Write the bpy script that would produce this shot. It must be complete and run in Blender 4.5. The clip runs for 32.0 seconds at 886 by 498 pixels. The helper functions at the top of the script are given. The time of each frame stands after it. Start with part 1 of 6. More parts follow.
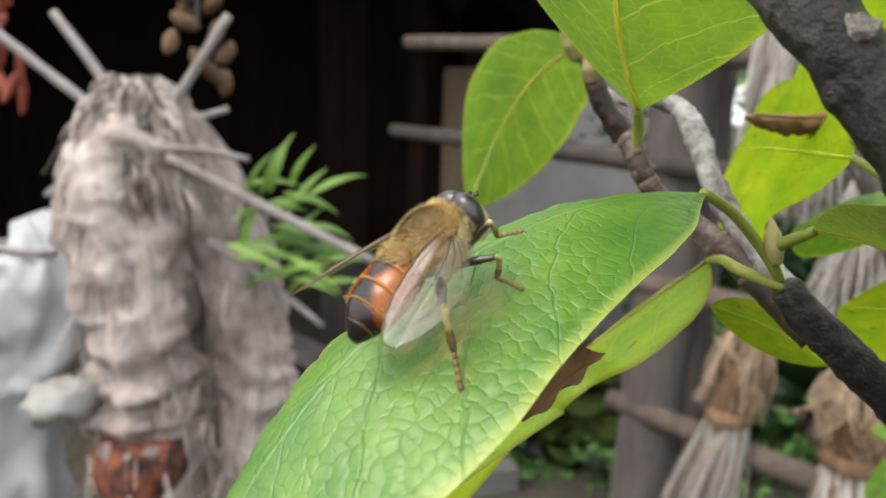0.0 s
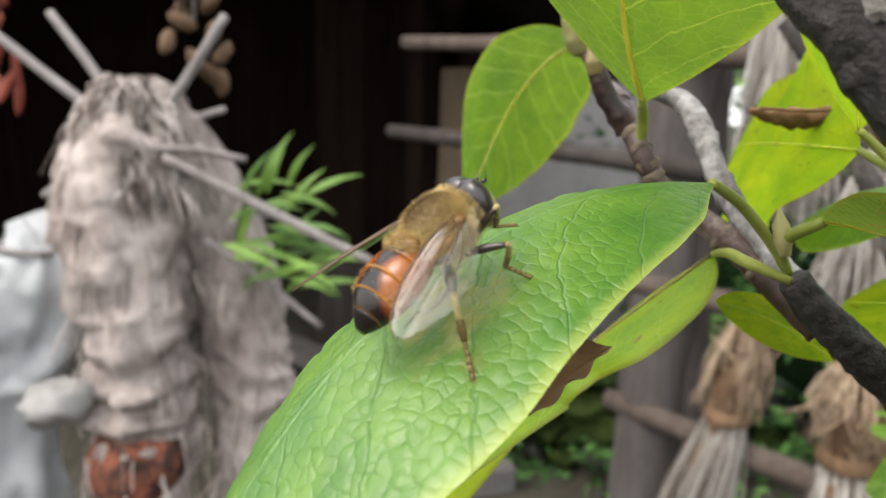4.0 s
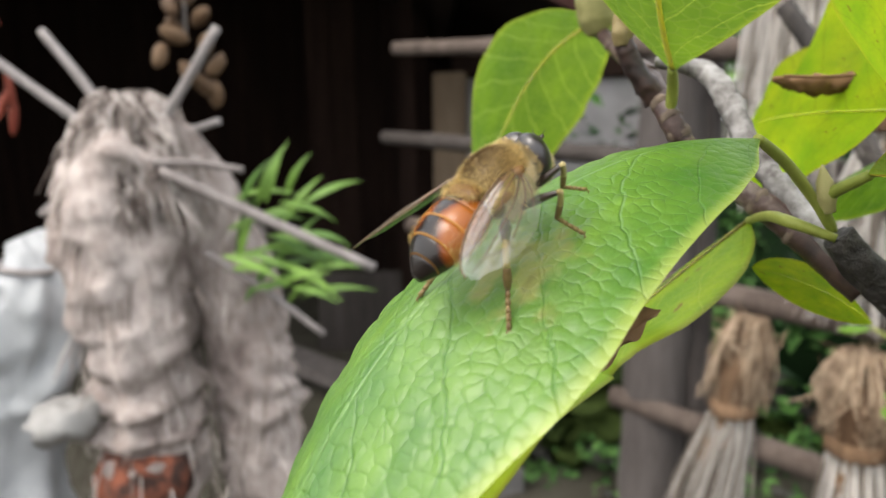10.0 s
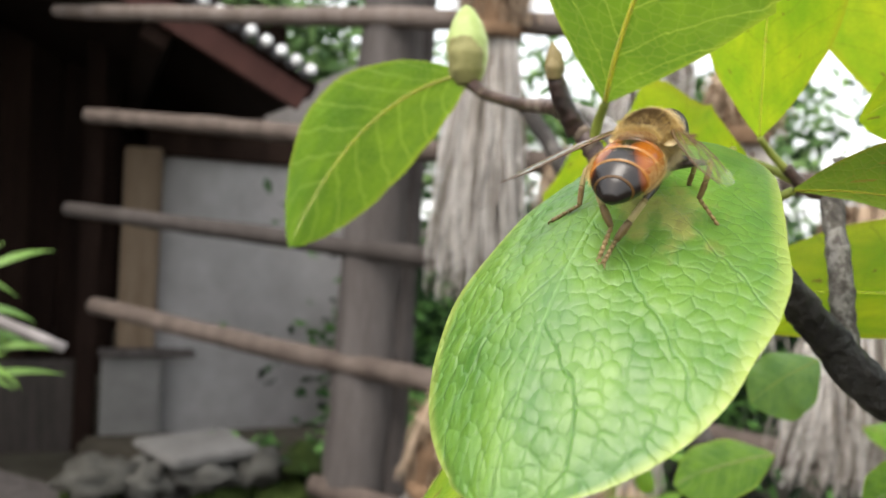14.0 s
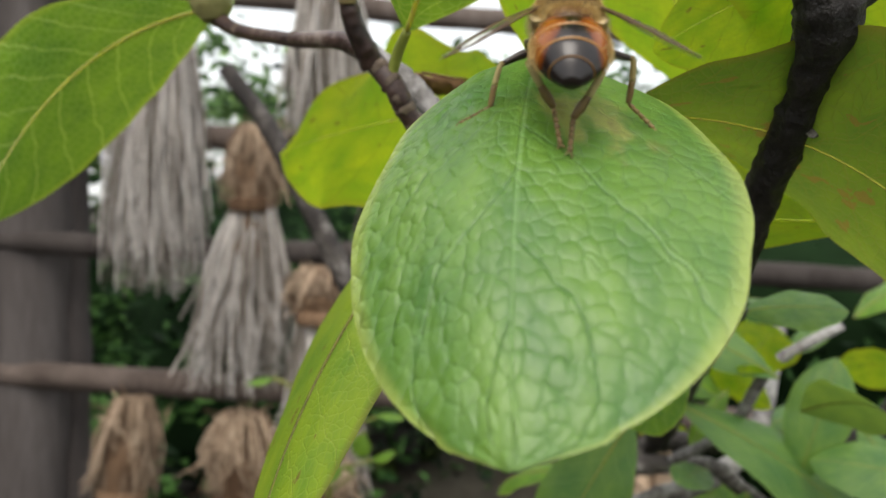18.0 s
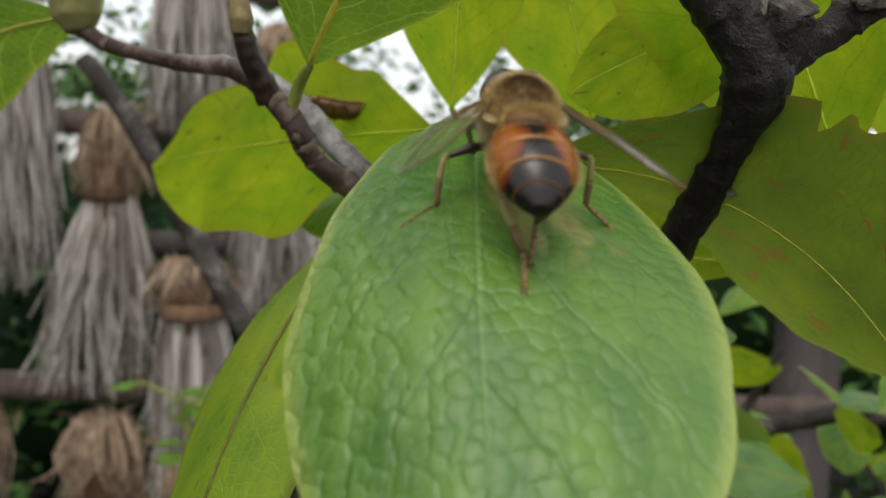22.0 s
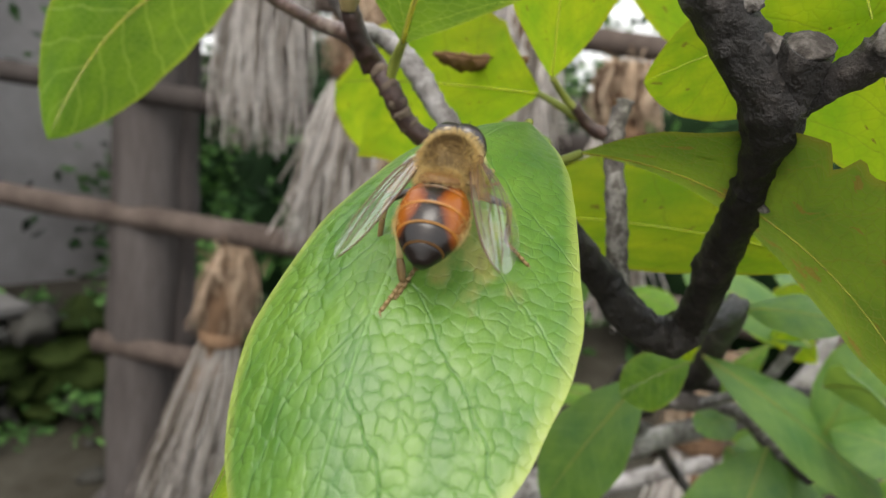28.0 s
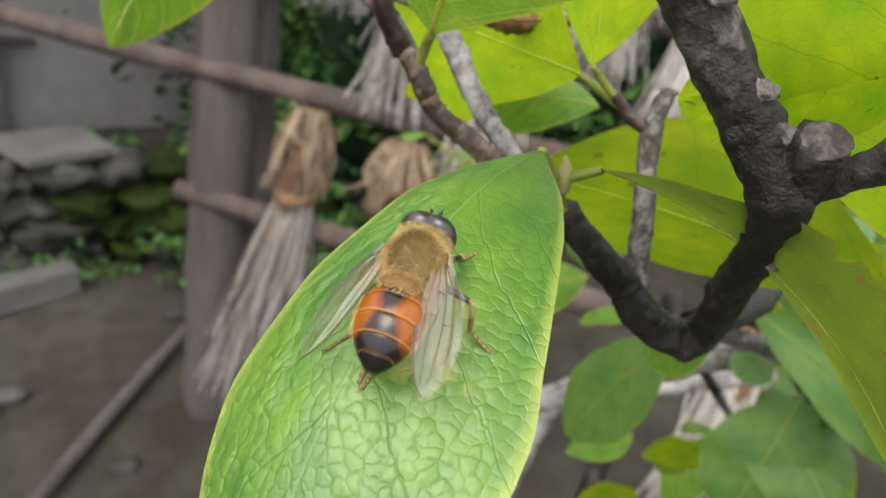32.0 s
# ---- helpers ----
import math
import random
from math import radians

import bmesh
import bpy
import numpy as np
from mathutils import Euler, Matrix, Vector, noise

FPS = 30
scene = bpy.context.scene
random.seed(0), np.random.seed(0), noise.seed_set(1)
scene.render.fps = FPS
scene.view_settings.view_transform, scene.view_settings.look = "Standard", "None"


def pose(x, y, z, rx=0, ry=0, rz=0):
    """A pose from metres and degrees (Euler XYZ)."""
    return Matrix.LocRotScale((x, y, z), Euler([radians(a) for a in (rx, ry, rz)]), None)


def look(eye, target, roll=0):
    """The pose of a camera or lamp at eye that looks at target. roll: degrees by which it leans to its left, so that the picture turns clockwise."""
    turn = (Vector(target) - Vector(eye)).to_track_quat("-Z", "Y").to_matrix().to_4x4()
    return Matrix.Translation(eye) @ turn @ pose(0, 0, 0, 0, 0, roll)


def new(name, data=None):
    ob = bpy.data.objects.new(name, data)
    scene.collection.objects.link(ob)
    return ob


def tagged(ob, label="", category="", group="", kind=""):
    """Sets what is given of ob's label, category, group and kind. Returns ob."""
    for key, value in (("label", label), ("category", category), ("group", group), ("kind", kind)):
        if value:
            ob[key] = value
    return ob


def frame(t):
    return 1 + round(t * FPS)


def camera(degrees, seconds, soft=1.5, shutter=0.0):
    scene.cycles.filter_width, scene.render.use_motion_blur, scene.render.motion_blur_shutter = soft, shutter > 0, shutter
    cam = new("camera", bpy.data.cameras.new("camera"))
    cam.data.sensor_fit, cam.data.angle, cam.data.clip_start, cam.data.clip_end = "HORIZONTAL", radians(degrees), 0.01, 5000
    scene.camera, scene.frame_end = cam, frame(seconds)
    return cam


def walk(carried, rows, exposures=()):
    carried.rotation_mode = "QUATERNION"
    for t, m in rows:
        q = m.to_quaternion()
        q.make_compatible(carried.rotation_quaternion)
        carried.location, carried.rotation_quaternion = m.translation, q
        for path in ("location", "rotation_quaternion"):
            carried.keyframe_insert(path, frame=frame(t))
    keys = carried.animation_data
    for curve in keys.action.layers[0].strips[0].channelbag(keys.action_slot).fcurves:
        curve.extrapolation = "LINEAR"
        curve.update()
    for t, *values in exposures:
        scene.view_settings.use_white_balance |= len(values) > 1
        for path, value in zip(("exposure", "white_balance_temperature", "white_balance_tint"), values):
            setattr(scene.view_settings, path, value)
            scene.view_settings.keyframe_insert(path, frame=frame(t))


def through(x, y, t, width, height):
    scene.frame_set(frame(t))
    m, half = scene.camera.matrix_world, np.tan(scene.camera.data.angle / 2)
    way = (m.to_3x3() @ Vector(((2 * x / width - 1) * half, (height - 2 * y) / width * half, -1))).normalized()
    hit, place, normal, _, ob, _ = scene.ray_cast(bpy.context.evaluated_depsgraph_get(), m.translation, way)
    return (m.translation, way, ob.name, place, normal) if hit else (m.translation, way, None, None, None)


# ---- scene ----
cam = camera(59.9, 32.0)
# a small phone lens close to its subject: the far ground is out of focus
cam.data.dof.use_dof, cam.data.dof.focus_distance, cam.data.dof.aperture_fstop = True, 0.0585, 50.0
# seconds, place in metres, yaw, pitch and roll in degrees
PATH = [
    (0, 0.00000, 0.00000, 1.32000, -0.284, -11.527, 1.543),
    (0.5, -0.00053, -0.00062, 1.31975, -0.412, -11.524, 1.573),
    (1, -0.00027, -0.00059, 1.31920, -0.477, -11.530, 1.672),
    (1.5, 0.00033, -0.00024, 1.31898, -0.455, -11.568, 1.641),
    (2, 0.00032, 0.00058, 1.31953, -0.437, -11.574, 1.674),
    (2.5, -0.00060, 0.00097, 1.31869, -0.457, -11.579, 1.513),
    (3, 0.00021, 0.00097, 1.31903, -0.510, -11.520, 1.487),
    (3.5, -0.00040, 0.00063, 1.31921, -0.500, -11.468, 1.558),
    (5.5, -0.00069, 0.00341, 1.31746, -0.476, -11.495, -0.667),
    (6, -0.00087, 0.00415, 1.31715, -0.436, -11.603, -2.112),
    (6.5, -0.00158, 0.00348, 1.31796, -0.376, -11.620, -2.178),
    (7, -0.00101, 0.00229, 1.31895, -0.324, -11.616, -2.115),
    (7.5, -0.00094, 0.00096, 1.31997, -0.318, -11.513, -2.046),
    (8, -0.00142, 0.00078, 1.31963, -0.359, -11.504, -1.699),
    (8.5, -0.00162, 0.00085, 1.31928, -0.329, -11.518, -1.679),
    (9, -0.00159, 0.00190, 1.31895, -0.268, -11.583, -1.583),
    (9.5, -0.00231, 0.00233, 1.31832, -0.284, -11.568, -1.580),
    (10, -0.00461, 0.00088, 1.31593, -0.687, -11.090, -0.758),
    (10.5, -0.00879, -0.00036, 1.31324, -2.184, -9.858, 0.138),
    (11, -0.01219, -0.00201, 1.31000, -4.241, -8.408, 1.065),
    (11.5, -0.01744, -0.00076, 1.30714, -6.553, -6.972, 2.040),
    (12, -0.01947, 0.00189, 1.30451, -9.930, -5.633, 3.040),
    (12.5, -0.02144, 0.00508, 1.30558, -13.497, -4.849, 3.285),
    (13, -0.02368, 0.00671, 1.30543, -17.108, -4.308, 3.744),
    (13.5, -0.02684, 0.00566, 1.30543, -20.442, -4.191, 3.602),
    (14, -0.03314, 0.00513, 1.30568, -23.282, -3.780, 4.119),
    (14.5, -0.03290, 0.00720, 1.30428, -25.765, -3.974, 3.314),
    (16.5, -0.03942, 0.01233, 1.30564, -35.882, -4.144, 1.667),
    (17, -0.04171, 0.01184, 1.30622, -38.509, -4.419, 0.609),
    (17.5, -0.04099, 0.01607, 1.30373, -42.096, -4.292, 1.256),
    (18, -0.03944, 0.02095, 1.30080, -46.631, -4.234, 1.786),
    (18.5, -0.04240, 0.02033, 1.29967, -49.137, -4.039, 1.998),
    (19, -0.04047, 0.02371, 1.30001, -51.372, -2.902, 2.010),
    (19.5, -0.03824, 0.02674, 1.30068, -53.638, -2.000, 1.615),
    (20, -0.03555, 0.02883, 1.30209, -55.248, -1.355, 1.478),
    (20.5, -0.03588, 0.02900, 1.30217, -55.981, -1.446, 1.540),
    (21, -0.03759, 0.02821, 1.30410, -56.151, -2.645, 1.889),
    (21.5, -0.03808, 0.02914, 1.30600, -56.229, -3.988, 1.709),
    (22, -0.03768, 0.02797, 1.30719, -56.190, -4.968, 2.099),
    (22.5, -0.03926, 0.02482, 1.31012, -55.378, -6.926, 2.438),
    (23, -0.04484, 0.02110, 1.31384, -53.096, -8.466, 3.090),
    (23.5, -0.04642, 0.01809, 1.31459, -49.958, -10.027, 3.601),
    (24, -0.04146, 0.01635, 1.31493, -47.543, -11.204, 4.107),
    (24.5, -0.04099, 0.01278, 1.31492, -45.296, -12.134, 4.949),
    (25, -0.04024, 0.01134, 1.31655, -43.797, -12.423, 5.009),
    (25.5, -0.03959, 0.01095, 1.31629, -43.243, -12.506, 4.987),
    (26, -0.03810, 0.00973, 1.31685, -43.060, -12.441, 5.382),
    (26.5, -0.03759, 0.00938, 1.31733, -41.879, -12.745, 5.798),
    (28.5, -0.02960, 0.01024, 1.31862, -39.676, -14.445, 6.250),
    (29, -0.02832, 0.00974, 1.32009, -39.379, -14.794, 6.435),
    (29.5, -0.02850, 0.00994, 1.32036, -38.741, -16.033, 6.736),
    (30, -0.02819, 0.00955, 1.32140, -38.314, -17.001, 6.747),
    (30.5, -0.03078, 0.00367, 1.32310, -38.053, -17.451, 5.709),
    (31, -0.03479, 0.00260, 1.33025, -36.588, -18.171, 7.288),
    (31.5, -0.03115, 0.00569, 1.33230, -35.900, -20.675, 8.075),
    (32, -0.02556, 0.01056, 1.33305, -35.530, -24.645, 9.296),
]
walk(cam, [(t, pose(x, y, z, 90 + pitch, 0, yaw) @ pose(0, 0, 0, 0, 0, roll)) for t, x, y, z, yaw, pitch, roll in PATH],
     [(0, 1.12), (9.5, 1.12), (11, 1.38), (12, 1.6), (13, 1.4), (14, 1.2), (15.5, 0.98), (17, 0.68), (19, 0.43), (20.5, 0.08), (22, 0.11), (23, 0.47), (24, 0.66), (26, 0.74), (29, 0.84), (32, 1.05)])

# ---- light ----
world = bpy.data.worlds.new("sky")
scene.world = world
world.use_nodes = True
wn = world.node_tree.nodes
sky = wn.new("ShaderNodeTexSky")
sky.sky_type, sky.sun_disc = "NISHITA", False
sky.sun_elevation, sky.sun_rotation, sky.air_density, sky.dust_density = radians(58), radians(-119), 1.0, 6.0
hazy = wn.new("ShaderNodeMixRGB")
hazy.inputs[0].default_value, hazy.inputs[2].default_value = 0.6, (9.2, 9.3, 9.1, 1)
world.node_tree.links.new(sky.outputs[0], hazy.inputs[1])
world.node_tree.links.new(hazy.outputs[0], wn["Background"].inputs[0])
wn["Background"].inputs[1].default_value = 0.15
sun_data = bpy.data.lights.new("sun", "SUN")
sun_data.energy, sun_data.angle, sun_data.color = 1.05, radians(28), (1.0, 0.96, 0.9)
sun = new("sun", sun_data)
sun.matrix_world = look((0, 0, 6), (0.46, 0.26, 5.14))


# ---- materials ----
def shader(name, rough=0.6, metal=0.0, spec=0.5):
    m = bpy.data.materials.new(name)
    m.use_nodes = True
    p = m.node_tree.nodes["Principled BSDF"]
    p.inputs["Roughness"].default_value, p.inputs["Metallic"].default_value = rough, metal
    p.inputs["Specular IOR Level"].default_value = spec
    return m, m.node_tree.nodes, m.node_tree.links, p


def node(nodes, kind, **values):
    n = nodes.new("ShaderNode" + kind)
    for key, value in values.items():
        n.inputs[key.replace("_", " ")].default_value = value
    return n


def ramp(nodes, links, source, stops):
    r = nodes.new("ShaderNodeValToRGB")
    while len(r.color_ramp.elements) < len(stops):
        r.color_ramp.elements.new(0.5)
    for e, (at, colour) in zip(r.color_ramp.elements, stops):
        e.position, e.color = at, (*colour, 1)
    links.new(source, r.inputs[0])
    return r.outputs[0]


def mottled(name, stops, scale, rough=0.7, stretch=(1, 1, 1), bump=0.3, deep=0.001, spec=0.25, vary=0.25, sheer=0.0, dim=1.0, island=False):
    """Grain at two scales, a hue that differs from piece to piece, and fine relief."""
    stops = [(a, tuple(v * dim for v in c)) for a, c in stops]
    m, nodes, links, p = shader(name, rough, 0, spec)
    where, fit = nodes.new("ShaderNodeTexCoord"), nodes.new("ShaderNodeMapping")
    fit.inputs["Scale"].default_value = stretch
    links.new(where.outputs["Object"], fit.inputs[0])
    fine = node(nodes, "TexNoise", Scale=scale, Detail=6.0, Roughness=0.65)
    large = node(nodes, "TexNoise", Scale=scale * 0.13, Detail=3.0)
    links.new(fit.outputs[0], fine.inputs["Vector"])
    links.new(fit.outputs[0], large.inputs["Vector"])
    both = nodes.new("ShaderNodeMath")
    both.operation = "MULTIPLY_ADD"
    both.inputs[1].default_value = 0.55
    links.new(large.outputs[0], both.inputs[0])
    half = nodes.new("ShaderNodeMath")
    half.operation, half.inputs[1].default_value = "MULTIPLY", 0.45
    links.new(fine.outputs[0], half.inputs[0])
    links.new(half.outputs[0], both.inputs[2])
    info = nodes.new("ShaderNodeNewGeometry" if island else "ShaderNodeObjectInfo")
    shift = nodes.new("ShaderNodeMath")
    shift.operation, shift.inputs[1].default_value = "MULTIPLY_ADD", vary
    links.new(info.outputs["Random Per Island" if island else "Random"], shift.inputs[0])
    sub = nodes.new("ShaderNodeMath")
    sub.operation, sub.inputs[1].default_value = "SUBTRACT", vary / 2
    links.new(both.outputs[0], sub.inputs[0])
    links.new(sub.outputs[0], shift.inputs[2])
    links.new(ramp(nodes, links, shift.outputs[0], stops), p.inputs["Base Color"])
    b = node(nodes, "Bump", Strength=bump, Distance=deep)
    links.new(fine.outputs[0], b.inputs["Height"])
    links.new(b.outputs[0], p.inputs["Normal"])
    if sheer:
        p.inputs["Subsurface Weight"].default_value = sheer
        p.inputs["Subsurface Scale"].default_value, p.inputs["Subsurface Radius"].default_value = 1.0, (0.003, 0.003, 0.0012)
    return m


def plain(name, colour, rough=0.5, spec=0.5, metal=0.0):
    m, nodes, links, p = shader(name, rough, metal, spec)
    n = node(nodes, "TexNoise", Scale=900.0, Detail=4.0)
    c = ramp(nodes, links, n.outputs[0], [(0.3, tuple(v * 0.75 for v in colour)), (0.7, tuple(min(1, v * 1.2) for v in colour))])
    links.new(c, p.inputs["Base Color"])
    return m


def leaf_material(name, deep, pale, yellow, patch=0.0, gloss=0.35, through=0.45, cell=42.0, veins=0.6, netted=0.12, spec=0.5, blotch=False, swell=0.05, rim_colour=None, bold=0.045, slant=0.42, count=7.5, mid_wide=0.017, small=0.38, groove=0.055, edge=0.0, mid_colour=(0.34, 0.44, 0.14), domed=0.25, warped=0.014, vein_shade=None):
    """A leaf: midrib, curved side veins and a fine net in the leaf's own coordinates, yellowing and spots, light from behind."""
    m, nodes, links, p = shader(name, gloss, 0, spec)
    uv, skin = nodes.new("ShaderNodeUVMap"), nodes.new("ShaderNodeUVMap")
    uv.uv_map, skin.uv_map = "leaf", "skin"
    sep = nodes.new("ShaderNodeSeparateXYZ")
    links.new(uv.outputs[0], sep.inputs[0])

    def calc(op, a, b=None, c=None):
        n = nodes.new("ShaderNodeMath")
        n.operation = op
        for k, v in enumerate((a, b, c)):
            if v is None:
                continue
            if isinstance(v, (int, float)):
                n.inputs[k].default_value = v
            else:
                links.new(v, n.inputs[k])
        return n.outputs[0]

    wob = node(nodes, "TexNoise", Scale=7.0, Detail=4.0)
    links.new(uv.outputs[0], wob.inputs["Vector"])
    u, v = sep.outputs[0], sep.outputs[1]
    side = calc("ABSOLUTE", calc("SUBTRACT", v, 0.5))
    # side veins leave the midrib and bend towards the tip
    run = calc("MULTIPLY", calc("SUBTRACT", calc("ADD", u, calc("MULTIPLY", wob.outputs[0], 0.07)), calc("MULTIPLY", calc("POWER", side, 0.9), slant)), count)
    run = calc("ADD", run, calc("MULTIPLY", calc("GREATER_THAN", v, 0.5), 0.45))
    near = calc("ABSOLUTE", calc("SUBTRACT", calc("FRACT", run), 0.5))
    vein = calc("SUBTRACT", 1.0, calc("SMOOTH_MIN", calc("DIVIDE", near, bold), 1.0, 0.2))
    mid = calc("SUBTRACT", 1.0, calc("SMOOTH_MIN", calc("DIVIDE", side, mid_wide), 1.0, 0.2))
    # a net of small veins at two sizes, its meshes softly swollen
    warp = node(nodes, "TexNoise", Scale=22.0, Detail=4.0)
    links.new(skin.outputs[0], warp.inputs["Vector"])
    push = nodes.new("ShaderNodeVectorMath")
    push.operation, push.inputs[1].default_value = "MULTIPLY_ADD", (warped, warped * 2.2, 0)
    links.new(warp.outputs["Color"], push.inputs[0])
    links.new(skin.outputs[0], push.inputs[2])
    tofit = nodes.new("ShaderNodeMapping")
    tofit.inputs["Scale"].default_value = (1.0, 0.46, 1)
    links.new(push.outputs[0], tofit.inputs[0])
    swells = []
    for scale, soft in ((cell * 0.36, domed), (cell, domed)):
        cells = nodes.new("ShaderNodeTexVoronoi")
        cells.feature, cells.voronoi_dimensions = "SMOOTH_F1", "2D"
        cells.inputs["Scale"].default_value, cells.inputs["Randomness"].default_value, cells.inputs["Smoothness"].default_value = scale, 0.9, soft
        links.new(tofit.outputs[0], cells.inputs["Vector"])
        swells.append(calc("SUBTRACT", 1.0, calc("POWER", calc("MINIMUM", calc("DIVIDE", cells.outputs["Distance"], 0.78), 1.0), 2.0)))
    # crisp creases between the small meshes
    seams = nodes.new("ShaderNodeTexVoronoi")
    seams.feature, seams.voronoi_dimensions = "DISTANCE_TO_EDGE", "2D"
    seams.inputs["Scale"].default_value, seams.inputs["Randomness"].default_value = cell, 0.9
    links.new(tofit.outputs[0], seams.inputs["Vector"])
    crease = calc("SUBTRACT", 1.0, calc("SMOOTH_MIN", calc("DIVIDE", seams.outputs["Distance"], 0.13), 1.0, 0.3))
    if edge:
        # the creases come and go
        crease = calc("MULTIPLY", crease, calc("MINIMUM", calc("MAXIMUM", calc("MULTIPLY_ADD", warp.outputs[0], 5.0, -1.8), 0.12), 1.0))
    net = calc("MULTIPLY", calc("POWER", calc("SUBTRACT", 1.0, swells[0]), 3.0), 0.5)
    net = calc("MAXIMUM", net, crease)
    relief = calc("ADD", calc("MULTIPLY", swells[0], swell), calc("MULTIPLY", swells[1], swell * small))
    if edge:
        # some fields lie flat, others are puffed
        relief = calc("MULTIPLY", relief, calc("MULTIPLY_ADD", wob.outputs[0], 2.0, -0.15))
        # stronger quilting towards one rim
        relief = calc("MULTIPLY", relief, calc("ADD", 1.0, calc("MULTIPLY", calc("SMOOTH_MAX", calc("MULTIPLY", calc("SUBTRACT", v, 0.62), 4.0), 0.0, 0.2), edge)))
    lines = calc("ADD", calc("MULTIPLY", calc("MAXIMUM", vein, mid), groove), calc("SUBTRACT", calc("MULTIPLY", crease, swell * 0.65), relief))
    ink = calc("MULTIPLY", net, netted)
    tone = node(nodes, "TexNoise", Scale=5.0, Detail=5.0, Roughness=0.6)
    links.new(skin.outputs[0], tone.inputs["Vector"])
    base = ramp(nodes, links, tone.outputs[0], [(0.34, deep), (0.52, tuple((a + b) / 2 for a, b in zip(deep, yellow))), (0.70, yellow)])
    mix = nodes.new("ShaderNodeMixRGB")
    links.new(calc("MULTIPLY", ink, 0.8), mix.inputs[0])
    links.new(base, mix.inputs[1])
    mix.inputs[2].default_value = (*pale, 1)
    # a darker colour here paints the shade of the sunken side veins
    sided = nodes.new("ShaderNodeMixRGB")
    links.new(calc("MULTIPLY", vein, veins), sided.inputs[0])
    links.new(mix.outputs[0], sided.inputs[1])
    sided.inputs[2].default_value = (*(vein_shade or pale), 1)
    middle = nodes.new("ShaderNodeMixRGB")
    links.new(calc("MULTIPLY", mid, 0.55), middle.inputs[0])
    links.new(sided.outputs[0], middle.inputs[1])
    middle.inputs[2].default_value = (*mid_colour, 1)
    # yellowed rim
    rim = nodes.new("ShaderNodeMixRGB")
    links.new(calc("MULTIPLY", calc("SMOOTH_MAX", calc("MULTIPLY", calc("SUBTRACT", side, 0.448), 14.0), 0.0, 0.1), 0.8), rim.inputs[0])
    links.new(middle.outputs[0], rim.inputs[1])
    rim.inputs[2].default_value = (*(rim_colour or yellow), 1)
    out = rim.outputs[0]
    if blotch:
        # a yellowed, brown-flecked blotch beside the midrib
        du, dv = calc("DIVIDE", calc("SUBTRACT", u, 0.545), 0.085), calc("DIVIDE", calc("SUBTRACT", v, 0.345), 0.155)
        far = calc("ADD", calc("MULTIPLY", du, du), calc("MULTIPLY", dv, dv))
        ragged = node(nodes, "TexNoise", Scale=16.0, Detail=4.0)
        links.new(uv.outputs[0], ragged.inputs["Vector"])
        mask = ramp(nodes, links, calc("ADD", far, calc("MULTIPLY", calc("SUBTRACT", ragged.outputs[0], 0.5), 5.0)), [(0.0, (0.6, 0.6, 0.6)), (0.5, (0.3, 0.3, 0.3)), (1.0, (0, 0, 0))])
        ye = nodes.new("ShaderNodeMixRGB")
        links.new(mask, ye.inputs[0])
        links.new(out, ye.inputs[1])
        links.new(ramp(nodes, links, ragged.outputs[0], [(0.30, (0.22, 0.15, 0.06)), (0.42, (0.36, 0.33, 0.10)), (0.7, (0.42, 0.44, 0.15))]), ye.inputs[2])
        out = ye.outputs[0]
    if patch:
        # brown spots and blotches
        spots = node(nodes, "TexNoise", Scale=9.0, Detail=4.0)
        links.new(uv.outputs[0], spots.inputs["Vector"])
        sp = nodes.new("ShaderNodeMixRGB")
        links.new(calc("MULTIPLY", calc("GREATER_THAN", spots.outputs[0], 1.0 - patch), 0.8), sp.inputs[0])
        links.new(out, sp.inputs[1])
        sp.inputs[2].default_value = (0.16, 0.085, 0.03, 1)
        out = sp.outputs[0]
    links.new(out, p.inputs["Base Color"])
    b = node(nodes, "Bump", Strength=1.0, Distance=0.001)
    fine = node(nodes, "TexNoise", Scale=230.0, Detail=3.0)
    links.new(skin.outputs[0], fine.inputs["Vector"])
    height = calc("ADD", calc("MULTIPLY", tone.outputs[0], 0.15), calc("MULTIPLY", fine.outputs[0], 0.022))
    links.new(calc("SUBTRACT", height, lines), b.inputs["Height"])
    links.new(b.outputs[0], p.inputs["Normal"])
    glow = nodes.new("ShaderNodeBsdfTranslucent")
    warm = nodes.new("ShaderNodeMixRGB")
    warm.blend_type, warm.inputs[0].default_value, warm.inputs[2].default_value = "MULTIPLY", 1.0, (1.0, 1.0, 0.27, 1)
    lift = nodes.new("ShaderNodeBrightContrast")
    lift.inputs[1].default_value = 0.085
    links.new(out, lift.inputs[0])
    links.new(lift.outputs[0], warm.inputs[1])
    links.new(warm.outputs[0], glow.inputs[0])
    blend = nodes.new("ShaderNodeMixShader")
    blend.inputs[0].default_value = through
    links.new(p.outputs[0], blend.inputs[1])
    links.new(glow.outputs[0], blend.inputs[2])
    links.new(blend.outputs[0], nodes["Material Output"].inputs[0])
    return m


